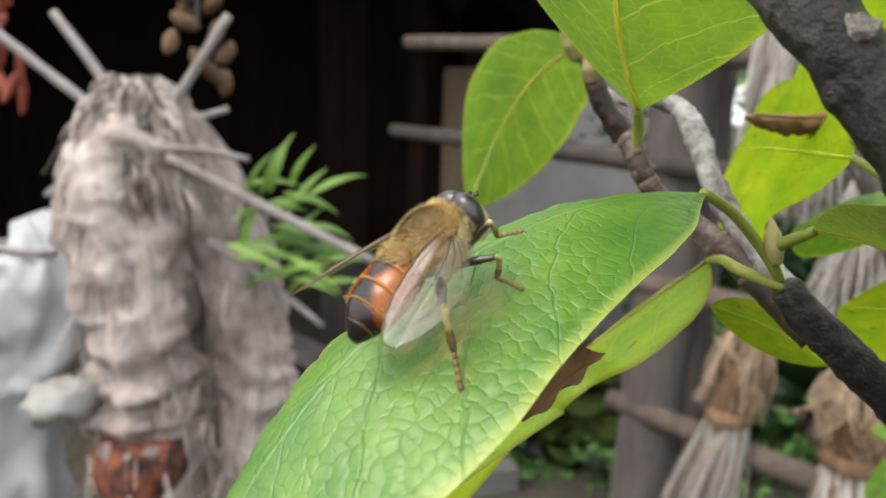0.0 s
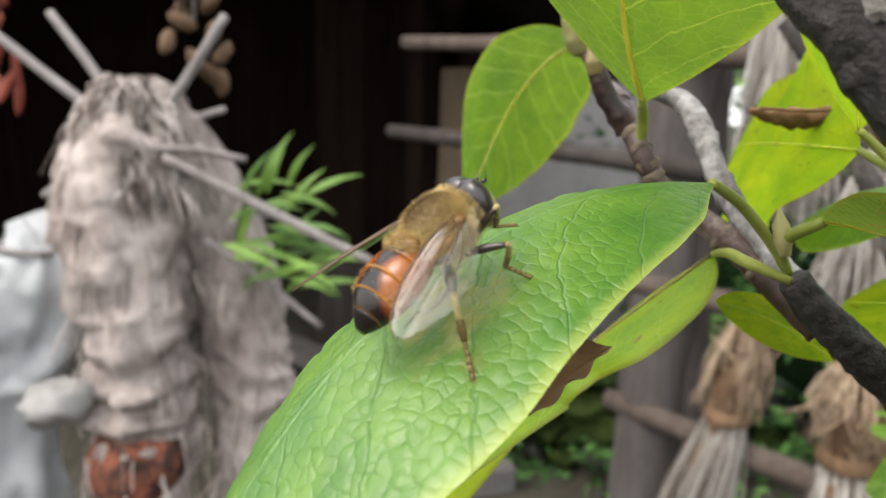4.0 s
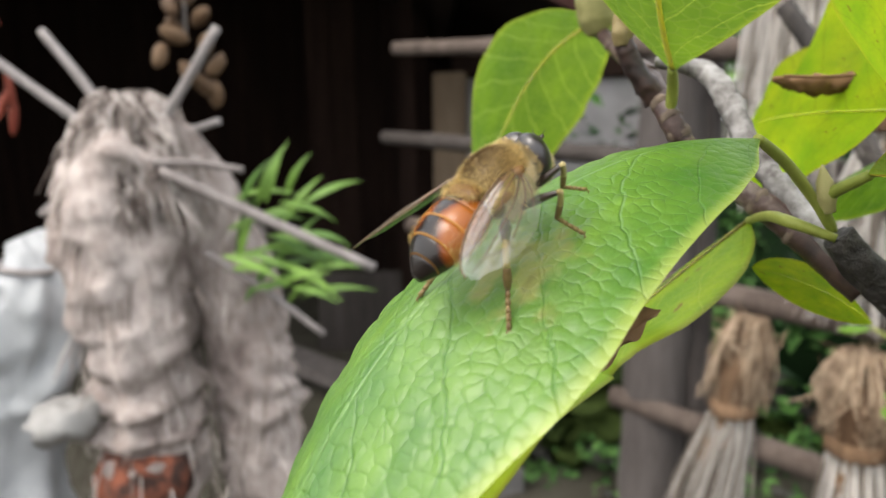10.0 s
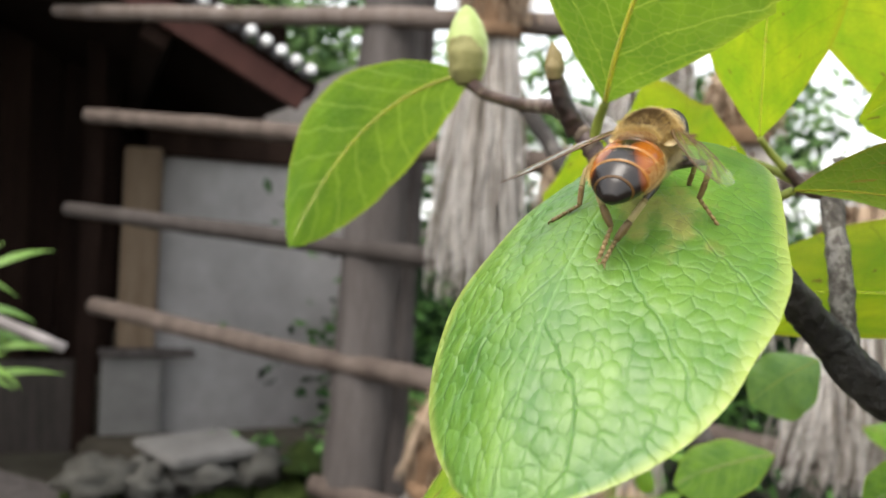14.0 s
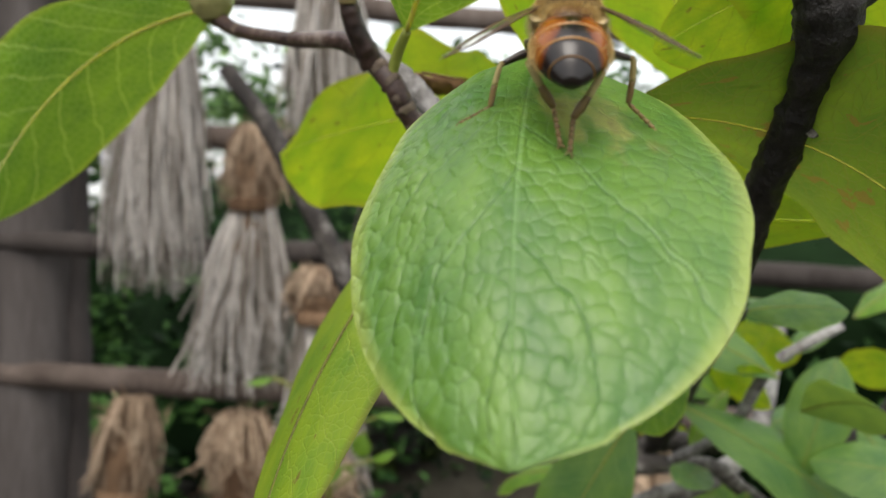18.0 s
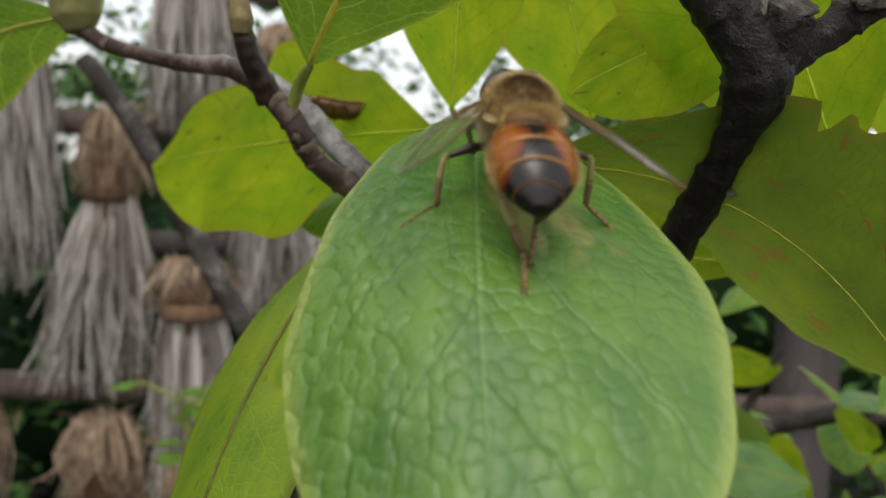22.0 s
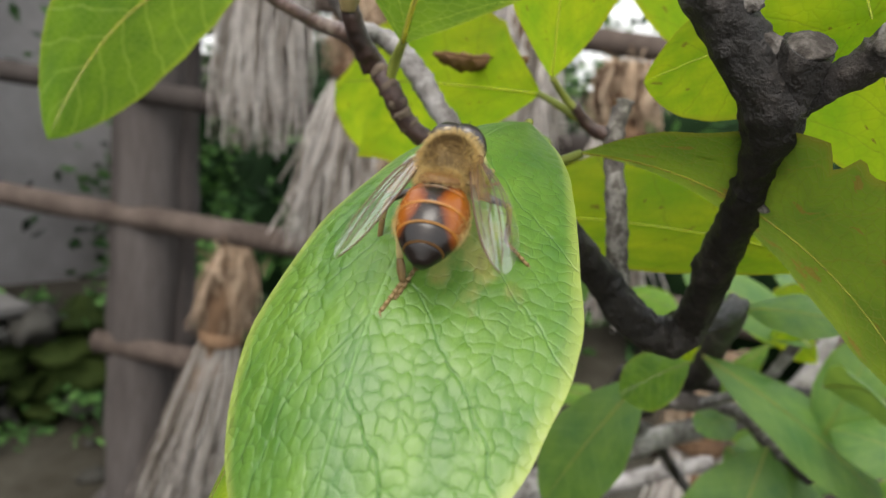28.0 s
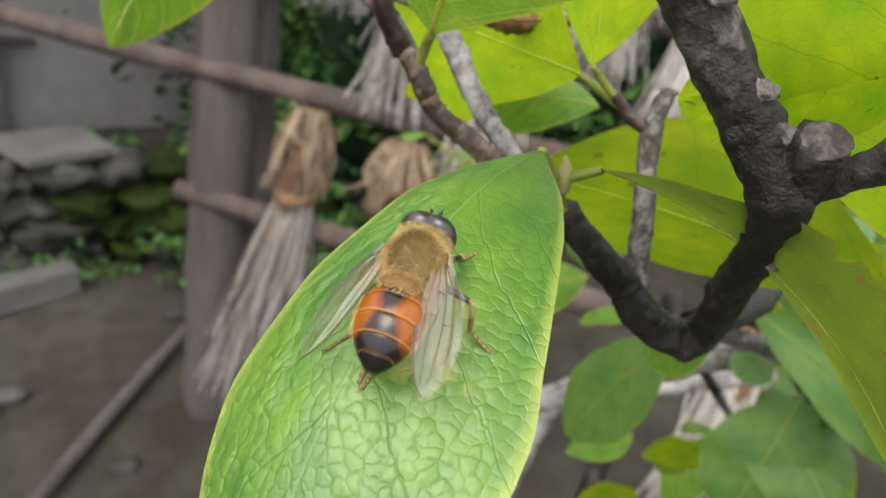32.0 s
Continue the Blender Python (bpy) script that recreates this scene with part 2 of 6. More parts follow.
# vein and net colours are darkened to imitate shade in the grooves
LEAF_MAIN = leaf_material("leaf_main", (0.046, 0.142, 0.014), (0.075, 0.190, 0.044), (0.138, 0.262, 0.028), 0.0, 0.42, 0.23, 50.0, 0.46, 0.30, 0.68, True, 0.045, (0.42, 0.47, 0.11), 0.024, 0.5, 5.6, 0.009, 1.8, 0.06, 0.8, (0.20, 0.35, 0.11), 0.05, 0.024, (0.055, 0.16, 0.04))
LEAF_GREEN = leaf_material("leaf_green", (0.058, 0.17, 0.008), (0.34, 0.46, 0.13), (0.15, 0.295, 0.013), 0.2, 0.40, 0.40, 46.0, 0.9, 0.25, 0.4, False, 0.13, (0.34, 0.42, 0.05), 0.032, 0.42, 8.0, 0.012, 0.45, 0.14, mid_colour=(0.18, 0.22, 0.06))
# torn, brown-spotted leaf; its shade is put into a deeper green than LEAF_GREEN
LEAF_TORN_SHADED = leaf_material("leaf_torn_shaded", (0.042, 0.115, 0.006), (0.13, 0.14, 0.02), (0.13, 0.215, 0.008), 0.37, 0.42, 0.55, 46.0, 0.6, 0.4, 0.35, False, 0.10, (0.20, 0.15, 0.03), 0.03, 0.42, 7.0, 0.010, mid_colour=(0.10, 0.11, 0.015))
LEAF_BROWNED = leaf_material("leaf_browned", (0.12, 0.25, 0.012), (0.30, 0.38, 0.06), (0.28, 0.38, 0.012), 0.34, 0.45, 0.45, 46.0, 0.6, 0.3, 0.35, False, 0.05, (0.10, 0.045, 0.015), 0.03)
# yellow-green raised beyond the leaf's own tone to imitate light from behind
LEAF_YELLOW_BACKLIT = leaf_material("leaf_yellow_backlit", (0.22, 0.42, 0.004), (0.17, 0.22, 0.012), (0.50, 0.60, 0.006), 0.33, 0.5, 0.84, 46.0, 0.55, 0.22, 0.18, False, 0.07, (0.42, 0.36, 0.03), 0.028, 0.42, 7.0, 0.010, mid_colour=(0.22, 0.24, 0.03))
LEAF_DEEP = leaf_material("leaf_deep", (0.05, 0.14, 0.03), (0.18, 0.28, 0.09), (0.12, 0.22, 0.04), 0.15, 0.42, 0.35, 46.0, 0.5, 0.1, 0.45, False, 0.05)
RIB = mottled("leaf_rib", [(0.3, (0.14, 0.14, 0.045)), (0.7, (0.22, 0.20, 0.08))], 300, 0.5, bump=0.2, deep=0.0002, sheer=1.0)
RIB_YELLOW = mottled("yellow_leaf_rib", [(0.3, (0.11, 0.16, 0.008)), (0.7, (0.18, 0.22, 0.012))], 300, 0.6, bump=0.2, deep=0.0002, sheer=1.0)
RIB_BROWN = mottled("brown_leaf_rib", [(0.3, (0.045, 0.045, 0.008)), (0.7, (0.10, 0.085, 0.014))], 300, 0.5, bump=0.2, deep=0.0002, sheer=1.0)
PETIOLE = mottled("petiole", [(0.3, (0.11, 0.145, 0.018)), (0.7, (0.24, 0.26, 0.055))], 500, 0.45, bump=0.2, deep=0.0002)
BARK = mottled("bark", [(0.38, (0.014, 0.011, 0.009)), (0.48, (0.045, 0.036, 0.031)), (0.55, (0.11, 0.095, 0.083)), (0.62, (0.32, 0.30, 0.28))], 700, 0.65, bump=1.0, deep=0.0010, spec=0.4, vary=0.03, dim=0.7)
BARK_DARK = mottled("bark_dark", [(0.38, (0.006, 0.0045, 0.004)), (0.50, (0.020, 0.016, 0.013)), (0.57, (0.05, 0.041, 0.036)), (0.64, (0.22, 0.20, 0.185))], 650, 0.5, bump=1.0, deep=0.0010, spec=0.4, vary=0.03, dim=0.62)
BARK_PALE = mottled("bark_pale", [(0.38, (0.07, 0.06, 0.055)), (0.46, (0.22, 0.205, 0.195)), (0.55, (0.42, 0.405, 0.395)), (0.66, (0.60, 0.59, 0.58))], 500, 0.8, bump=0.8, deep=0.0006, vary=0.03, dim=0.6)
TWIG_RED = mottled("twig_red", [(0.36, (0.014, 0.007, 0.006)), (0.46, (0.040, 0.021, 0.017)), (0.56, (0.075, 0.042, 0.034)), (0.66, (0.20, 0.155, 0.13))], 800, 0.42, bump=0.5, deep=0.0004, spec=0.4, vary=0.05, dim=0.8)
CUT_WOOD = mottled("cut_wood", [(0.40, (0.045, 0.038, 0.032)), (0.5, (0.14, 0.125, 0.11)), (0.6, (0.34, 0.32, 0.295))], 1100, 0.85, bump=1.0, deep=0.0006, vary=0.03, dim=0.85)
TWIG_RING = mottled("twig_ring", [(0.38, (0.035, 0.023, 0.017)), (0.65, (0.15, 0.115, 0.085))], 900, 0.75, bump=0.6, deep=0.0004, vary=0.2)
BUD_GREEN = mottled("bud_green", [(0.3, (0.24, 0.31, 0.09)), (0.7, (0.50, 0.53, 0.28))], 260, 0.6, bump=0.3, deep=0.0003)
BUD_BROWN = mottled("bud_brown", [(0.3, (0.08, 0.055, 0.022)), (0.7, (0.24, 0.19, 0.085))], 500, 0.6, bump=0.4, deep=0.0003)
BUD_OLIVE = mottled("bud_olive", [(0.3, (0.15, 0.145, 0.05)), (0.7, (0.33, 0.30, 0.13))], 500, 0.6, bump=0.4, deep=0.0003)
DEAD_LEAF = mottled("dead_leaf", [(0.3, (0.06, 0.03, 0.015)), (0.7, (0.20, 0.11, 0.05))], 250, 0.8, bump=0.6, deep=0.0006)
STRAW = mottled("straw", [(0.25, (0.17, 0.145, 0.12)), (0.5, (0.38, 0.345, 0.31)), (0.75, (0.66, 0.63, 0.59))], 60, 0.85, (6, 6, 0.6), 0.5, 0.002, dim=1.0, vary=0.75, island=True)
STRAW_BROWN = mottled("straw_brown", [(0.2, (0.055, 0.032, 0.02)), (0.5, (0.30, 0.215, 0.145)), (0.8, (0.60, 0.47, 0.34))], 60, 0.9, (6, 6, 0.6), 0.5, 0.002, vary=0.7, spec=0.1, island=True)
SACK = mottled("sacking", [(0.30, (0.07, 0.052, 0.047)), (0.45, (0.19, 0.155, 0.142)), (0.58, (0.33, 0.285, 0.265)), (0.7, (0.46, 0.41, 0.385))], 60, 0.95, (1, 1, 0.6), 1.0, 0.012, spec=0.1, dim=1.25)
SACK_FIBRE = mottled("sacking_fibre", [(0.2, (0.07, 0.055, 0.048)), (0.5, (0.26, 0.22, 0.20)), (0.8, (0.52, 0.47, 0.44))], 60, 0.95, vary=0.8, spec=0.1, dim=1.1, island=True)
STRAW_HEAD = mottled("straw_head", [(0.3, (0.06, 0.035, 0.02)), (0.7, (0.22, 0.14, 0.085))], 90, 0.9, (6, 6, 0.6), 0.8, 0.004, spec=0.1)
STICK = mottled("stick", [(0.3, (0.22, 0.19, 0.18)), (0.7, (0.46, 0.42, 0.41))], 60, 0.75, (4, 4, 0.5), dim=0.62)
WOOD_GREY = mottled("weathered_wood", [(0.25, (0.065, 0.055, 0.052)), (0.5, (0.15, 0.13, 0.122)), (0.75, (0.26, 0.235, 0.225))], 30, 0.85, (5, 5, 0.5), 0.6, 0.003, dim=0.46)
WOOD_RAIL = mottled("rail_wood", [(0.25, (0.085, 0.062, 0.05)), (0.5, (0.20, 0.155, 0.13)), (0.75, (0.34, 0.28, 0.25))], 30, 0.85, (5, 5, 0.5), 0.6, 0.003, dim=0.47)
RAIL_DARK = mottled("dark_rail_wood", [(0.25, (0.022, 0.018, 0.016)), (0.5, (0.055, 0.045, 0.040)), (0.75, (0.10, 0.085, 0.078))], 30, 0.85, (5, 5, 0.5), 0.6, 0.003, dim=0.55)
WOOD_BROWN = mottled("brown_wood", [(0.25, (0.10, 0.065, 0.04)), (0.5, (0.21, 0.145, 0.09)), (0.75, (0.34, 0.25, 0.17))], 20, 0.75, (5, 5, 0.5), 0.4, 0.003, dim=0.45)
# dark timber; the shade inside the shed is put into its near-black colour
WOOD_DARK_SHADED = mottled("dark_wood_shaded", [(0.25, (0.008, 0.005, 0.004)), (0.5, (0.022, 0.013, 0.010)), (0.75, (0.045, 0.028, 0.021))], 16, 0.9, (5, 5, 0.5), 0.4, 0.003, spec=0.05, dim=0.6)
WOOD_RED = mottled("red_wood", [(0.25, (0.06, 0.02, 0.016)), (0.75, (0.17, 0.065, 0.05))], 16, 0.8, (5, 5, 0.5), 0.4, 0.003, dim=0.45)
PLASTER = mottled("plaster", [(0.25, (0.19, 0.175, 0.17)), (0.5, (0.36, 0.34, 0.335)), (0.75, (0.52, 0.50, 0.50))], 6, 0.9, (1, 1, 0.8), 0.4, 0.004, dim=0.58)
TILE = mottled("roof_tile", [(0.3, (0.06, 0.06, 0.065)), (0.7, (0.17, 0.17, 0.18))], 25, 0.8)
TILE_END = mottled("tile_end", [(0.3, (0.50, 0.50, 0.50)), (0.7, (0.80, 0.80, 0.80))], 40, 0.8)
EARTH = mottled("earth", [(0.25, (0.03, 0.026, 0.018)), (0.5, (0.075, 0.068, 0.05)), (0.62, (0.11, 0.103, 0.08)), (0.8, (0.18, 0.17, 0.15))], 9, 0.95, bump=0.8, deep=0.02, spec=0.1, dim=0.5)
# darker copy of EARTH, with the shed's shadow put into the colour
EARTH_SHADED = mottled("shaded_earth", [(0.25, (0.008, 0.007, 0.005)), (0.5, (0.022, 0.019, 0.014)), (0.8, (0.06, 0.054, 0.042))], 9, 0.95, bump=0.8, deep=0.02, spec=0.1)
MOSS = mottled("moss", [(0.3, (0.03, 0.05, 0.012)), (0.7, (0.09, 0.13, 0.03))], 40, 0.95, bump=0.8, deep=0.01, dim=0.5, spec=0.1)
STONE = mottled("stone", [(0.25, (0.035, 0.036, 0.026)), (0.5, (0.095, 0.092, 0.08)), (0.75, (0.22, 0.215, 0.20))], 14, 0.9, bump=0.7, deep=0.006, dim=0.5, spec=0.15)
SLAB = mottled("pale_slab", [(0.3, (0.20, 0.19, 0.18)), (0.7, (0.42, 0.405, 0.39))], 14, 0.9, bump=0.4, deep=0.004, dim=0.38)
FOLIAGE = mottled("foliage", [(0.25, (0.003, 0.010, 0.003)), (0.5, (0.014, 0.042, 0.010)), (0.75, (0.06, 0.14, 0.03))], 8, 0.7, vary=0.6, spec=0.15, island=True)
BAMBOO = mottled("bamboo_leaf", [(0.3, (0.045, 0.10, 0.015)), (0.7, (0.13, 0.23, 0.04))], 30, 0.5, vary=0.5)
SACK_WHITE = mottled("white_sacking", [(0.3, (0.50, 0.52, 0.55)), (0.7, (0.78, 0.80, 0.82))], 20, 0.6, bump=0.6, deep=0.006, dim=0.47)
NUT = mottled("dried_cob", [(0.3, (0.16, 0.085, 0.04)), (0.7, (0.36, 0.22, 0.12))], 50, 0.7, dim=0.3)
RED_DRY = mottled("dried_red", [(0.3, (0.20, 0.035, 0.02)), (0.7, (0.42, 0.11, 0.07))], 50, 0.6, dim=0.7)
PINK = mottled("faded_red_cloth", [(0.38, (0.05, 0.03, 0.025)), (0.5, (0.42, 0.14, 0.08)), (0.68, (0.75, 0.42, 0.30))], 55, 0.9, dim=0.6)


# ---- shape helpers ----
def part(name, bm, material, parent=None, label="", smooth=True, kind=""):
    me = bpy.data.meshes.new(name)
    if smooth:
        for face in bm.faces:
            face.smooth = True
    bm.to_mesh(me)
    bm.free()
    for mat in material if isinstance(material, (list, tuple)) else [material]:
        me.materials.append(mat)
    ob = new(name, me)
    if parent is not None:
        ob.parent = parent
    return tagged(ob, label, "", "", kind)


def empty(name, m=None):
    ob = new(name)
    ob.empty_display_size = 0.01
    if m is not None:
        ob.matrix_basis = m
    return ob


def spline(points, count):
    """A smooth curve through the points."""
    pts = [np.array(p, float) for p in points]
    pts = [2 * pts[0] - pts[1], *pts, 2 * pts[-1] - pts[-2]]
    out, segs = [], len(pts) - 3
    for k in range(count):
        s = k / (count - 1) * segs
        i = min(int(s), segs - 1)
        t = s - i
        a, b, c, d = pts[i : i + 4]
        out.append(0.5 * ((2 * b) + (c - a) * t + (2 * a - 5 * b + 4 * c - d) * t * t + (3 * b - a - 3 * c + d) * t**3))
    return out


def tube_into(bm, points, radii, sides=10, count=None, knot=0.0, seed=0, cap=True, rings_at=0.0, ring_size=0.15):
    """A bent, tapering, slightly uneven rod. points and radii are read along its length."""
    n = count or max(2, 4 * len(points))
    line = spline(points, n) if len(points) > 2 else [np.array(points[0]) + (np.array(points[1]) - np.array(points[0])) * k / (n - 1) for k in range(n)]
    rr = np.interp(np.linspace(0, 1, n), np.linspace(0, 1, len(radii)), radii)
    if rings_at:
        # swollen leaf scars along a twig
        gap = np.cumsum([0.0] + [float(np.linalg.norm(q - p)) for p, q in zip(line, line[1:])])
        ph = (gap + seed * 0.0007) / rings_at
        off = np.abs(ph - np.round(ph))
        rr = rr * (1 + ring_size * np.exp(-((off / 0.09) ** 2)) * (0.45 + 0.55 * np.sin(np.round(ph) * 2.3 + seed)))
    run = np.cumsum([0.0] + [float(np.linalg.norm(q - p)) for p, q in zip(line, line[1:])]) / (float(np.mean(rr)) + 1e-9)
    rings, prev = [], None
    for k in range(n):
        d = line[min(k + 1, n - 1)] - line[max(k - 1, 0)]
        d = d / (np.linalg.norm(d) + 1e-12)
        ref = prev if prev is not None else (np.array((0, 0, 1.0)) if abs(d[2]) < 0.9 else np.array((1.0, 0, 0)))
        a = ref - d * (ref @ d)
        a /= np.linalg.norm(a) + 1e-12
        prev = a
        b = np.cross(d, a)
        ring = []
        for j in range(sides):
            ang = 2 * math.pi * j / sides
            wob = 1 + knot * noise.noise(Vector((run[k] * 0.7 + seed, 1.6 * math.cos(ang), 1.6 * math.sin(ang)))) + knot * 0.6 * noise.noise(Vector((run[k] * 1.8 + seed, 3.5 * math.cos(ang), 3.5 * math.sin(ang))))
            ring.append(bm.verts.new(line[k] + rr[k] * wob * (math.cos(ang) * a + math.sin(ang) * b)))
        rings.append(ring)
    for p, q in zip(rings, rings[1:]):
        for j in range(sides):
            bm.faces.new((p[j], p[(j + 1) % sides], q[(j + 1) % sides], q[j]))
    if cap:
        bm.faces.new(rings[0][::-1])
        bm.faces.new(rings[-1])
    return line


def tube(name, points, radii, material, parent=None, label="", sides=10, count=None, knot=0.0, seed=0, rings_at=0.0, ring_size=0.15):
    bm = bmesh.new()
    tube_into(bm, points, radii, sides, count, knot, seed, True, rings_at, ring_size)
    return part(name, bm, material, parent, label)


def blob_into(bm, m, radii, rough=0.0, segs=16, rings=10, seed=0, freq=2.0):
    """A rounded lump with the given radii, placed by the matrix m."""
    made = bmesh.ops.create_uvsphere(bm, u_segments=segs, v_segments=rings, radius=1.0)["verts"]
    for v in made:
        k = 1 + rough * noise.noise(v.co * freq + Vector((seed, seed * 1.7, 0)))
        v.co = m @ Vector((v.co.x * radii[0] * k, v.co.y * radii[1] * k, v.co.z * radii[2] * k))
    return made


def blob(name, m, radii, material, parent=None, label="", rough=0.0, segs=16, rings=10, seed=0, freq=2.0):
    bm = bmesh.new()
    blob_into(bm, m, radii, rough, segs, rings, seed, freq)
    return part(name, bm, material, parent, label)


def box_into(bm, lo, hi, m=Matrix(), bevel=0.0, uneven=0.0, seed=0):
    lo, hi = Vector(lo), Vector(hi)
    made = bmesh.ops.create_cube(bm, size=1.0)["verts"]
    for v in made:
        v.co = Vector([(a + b) / 2 + c * (b - a) for a, b, c in zip(lo, hi, v.co)])
        if uneven:
            v.co += Vector([uneven * noise.noise(v.co * 7 + Vector((seed, k * 5, 0))) for k in range(3)])
    if bevel:
        edges = list({e for v in made for e in v.link_edges})
        made = bmesh.ops.bevel(bm, geom=edges, offset=bevel, segments=2, affect="EDGES")["verts"]
    for v in made:
        v.co = m @ v.co
    return made


def box(name, lo, hi, material, parent=None, label="", m=Matrix(), bevel=0.004, uneven=0.0, seed=0):
    bm = bmesh.new()
    box_into(bm, lo, hi, m, bevel, uneven, seed)
    return part(name, bm, material, parent, label, smooth=False)


def frame_from(origin, along, upward):
    """A matrix whose y axis runs along and whose z axis is as near upward as can be."""
    y = Vector(along).normalized()
    x = y.cross(Vector(upward)).normalized()
    z = x.cross(y)
    m = Matrix((x, y, z)).transposed().to_4x4()
    m.translation = origin
    return m


OVAL = [(0, 0.02), (0.08, 0.28), (0.2, 0.58), (0.35, 0.85), (0.5, 0.98), (0.6, 1.0), (0.72, 0.93), (0.83, 0.74), (0.92, 0.46), (0.97, 0.24), (1, 0.015)]


def leaf_mesh(base, tip, upward, left, right, arch=0.1, droop=0.15, droop_left=None, twist=0.0, profile=OVAL, rows=40, cols=24, ripple=0.0, puff=0.0, seed=0, thick=0.00025, torn=None, bend=0.0, nick=None, bites=()):
    """A leaf blade from base to tip: upward is the way its face looks, left and right its half widths, arch the rise of the
    midrib over the chord, droop how far the sides hang, ripple the waves of its rim, puff the swellings between the veins."""
    base, tip = Vector(base), Vector(tip)
    m = frame_from(base, tip - base, upward)
    size = (tip - base).length
    us, ws = [a for a, _ in profile], [b for _, b in profile]
    bm = bmesh.new()
    uv, skin = bm.loops.layers.uv.new("leaf"), bm.loops.layers.uv.new("skin")
    grid, where, spine = [], {}, []
    tone = np.interp(np.linspace(0, 1, 201), us, ws)
    kern = np.ones(13) / 13
    tone = np.where(np.abs(np.linspace(0, 1, 201) - 0.5) < 0.46, np.convolve(tone, kern, "same"), tone)
    dl = droop if droop_left is None else droop_left
    for i in range(rows + 1):
        u = i / rows
        w = float(np.interp(u, np.linspace(0, 1, 201), tone))
        line = []
        for j in range(cols + 1):
            v = 2 * j / cols - 1
            half = (right if v > 0 else left) * w
            edge = 1 + 0.05 * noise.noise(Vector((u * 6, 3.0 * (v > 0), seed)))
            if torn and abs(v) > 0.5:
                edge -= torn * max(0, noise.noise(Vector((u * 5, 9.0 * (v > 0), seed + 3))))
            for u0, sign, deep, wide in bites:
                if v * sign > 0:
                    edge -= deep * max(0.0, 1 - (abs(u - u0) / wide) ** 2) * (1 + 0.3 * noise.noise(Vector((u * 40, seed, 5))))
            x = v * half * edge
            d = droop if v > 0 else dl
            z = size * arch * 4 * u * (1 - u) - d * abs(v) ** 1.8 * half + 0.0
            z += ripple * half * abs(v) ** 2 * math.sin(u * 17 + seed + (1.3 if v > 0 else 0))
            a = twist * (u - 0.3)
            z += x * math.sin(a)
            if nick and v * nick[1] > 0.6 and abs(u - nick[0]) < 0.02:
                x *= 0.93
            x += size * bend * 4 * u * (1 - u)
            if puff:
                p = Vector((u * size, x, seed)) * 370
                dist = noise.voronoi(p, distance_metric="DISTANCE")[0]
                fade = min(1, abs(v) * 5) * min(1, (1 - abs(v)) * 3.2) * min(1, u * 6)
                z += puff * fade * (min(1.0, (dist[1] - dist[0]) * 2.2) - 0.5) * (0.2 + 1.5 * min(1, max(0, (v - 0.22) / 0.4)) + 0.15 * max(0, -v))
            co = m @ Vector((x, u * size, z))
            vert = bm.verts.new(co)
            where[vert] = (u, 0.5 + v / 2), (u, 0.5 + v * w / 2)
            line.append(vert)
        grid.append(line)
        spine.append(tuple(line[cols // 2].co))
    for i in range(rows):
        for j in range(cols):
            face = bm.faces.new((grid[i][j], grid[i][j + 1], grid[i + 1][j + 1], grid[i + 1][j]))
            for loop in face.loops:
                loop[uv].uv, loop[skin].uv = where[loop.vert]
    return bm, spine


def leaf(label, base, tip, upward, left, right, material, stalk=None, stalk_radius=0.0009, rib=1.0, sunk=0.0, **more):
    """A whole leaf as a thing: blade and leaf stalk."""
    thing = empty("leaf", Matrix.Translation(base))
    back = Matrix.Translation(-Vector(base))
    bm, spine = leaf_mesh(base, tip, upward, left, right, **more)
    bm.transform(back)
    part("blade", bm, material, thing)
    size, up = (Vector(tip) - Vector(base)).length, Vector(upward).normalized()
    r = min(0.00026, size * 0.006) * rib * (0.55 if material in (LEAF_YELLOW_BACKLIT, LEAF_TORN_SHADED) else 1.0)
    step = max(1, len(spine) // 16)
    tube("midrib", [tuple(Vector(p) - Vector(base) - up * r * sunk) for p in spine[::step]], [r * 1.3, r, r * 0.7, r * 0.3], DEAD_LEAF if material is DEAD_LEAF else RIB_BROWN if material in (LEAF_TORN_SHADED, LEAF_BROWNED) else RIB_YELLOW if material is LEAF_YELLOW_BACKLIT else PETIOLE if material is LEAF_DEEP else RIB, thing, "", 8, 40)
    if stalk:
        tube("leaf_stalk", [tuple(np.array(p) - np.array(base)) for p in stalk], [stalk_radius * 0.75, stalk_radius * 1.1, stalk_radius, stalk_radius * 0.8], PETIOLE, thing, sides=8, count=14)
    return tagged(thing, label, "leaf", "leaves of the shrub")

# ---- the yard ----
def setting(ob, label, category):
    return tagged(ob, label, category, "", "structure")


def ground():
    bm = bmesh.new()
    n = 90
    grid = []
    for i in range(n + 1):
        for j in range(n + 1):
            # finer near the fence, reaching far out
            a, b = 2 * i / n - 1, 2 * j / n - 1
            x, y = 40 * a * abs(a) ** 1.6, 2 + 40 * b * abs(b) ** 1.6
            z = 0.018 * noise.noise(Vector((x * 2.2, y * 2.2, 0))) + 0.008 * noise.noise(Vector((x * 9, y * 9, 3)))
            grid.append(bm.verts.new((x, y, z)))
    for i in range(n):
        for j in range(n):
            k = i * (n + 1) + j
            bm.faces.new((grid[k], grid[k + n + 1], grid[k + n + 2], grid[k + 1]))
    setting(part("ground", bm, EARTH), "bare trodden earth of a yard with moss and grit", "ground")


FENCE_D = np.array((0.6, -0.8, 0.0))
FENCE_O = np.array((0.8, 0.6, 0.0)) * 1.42


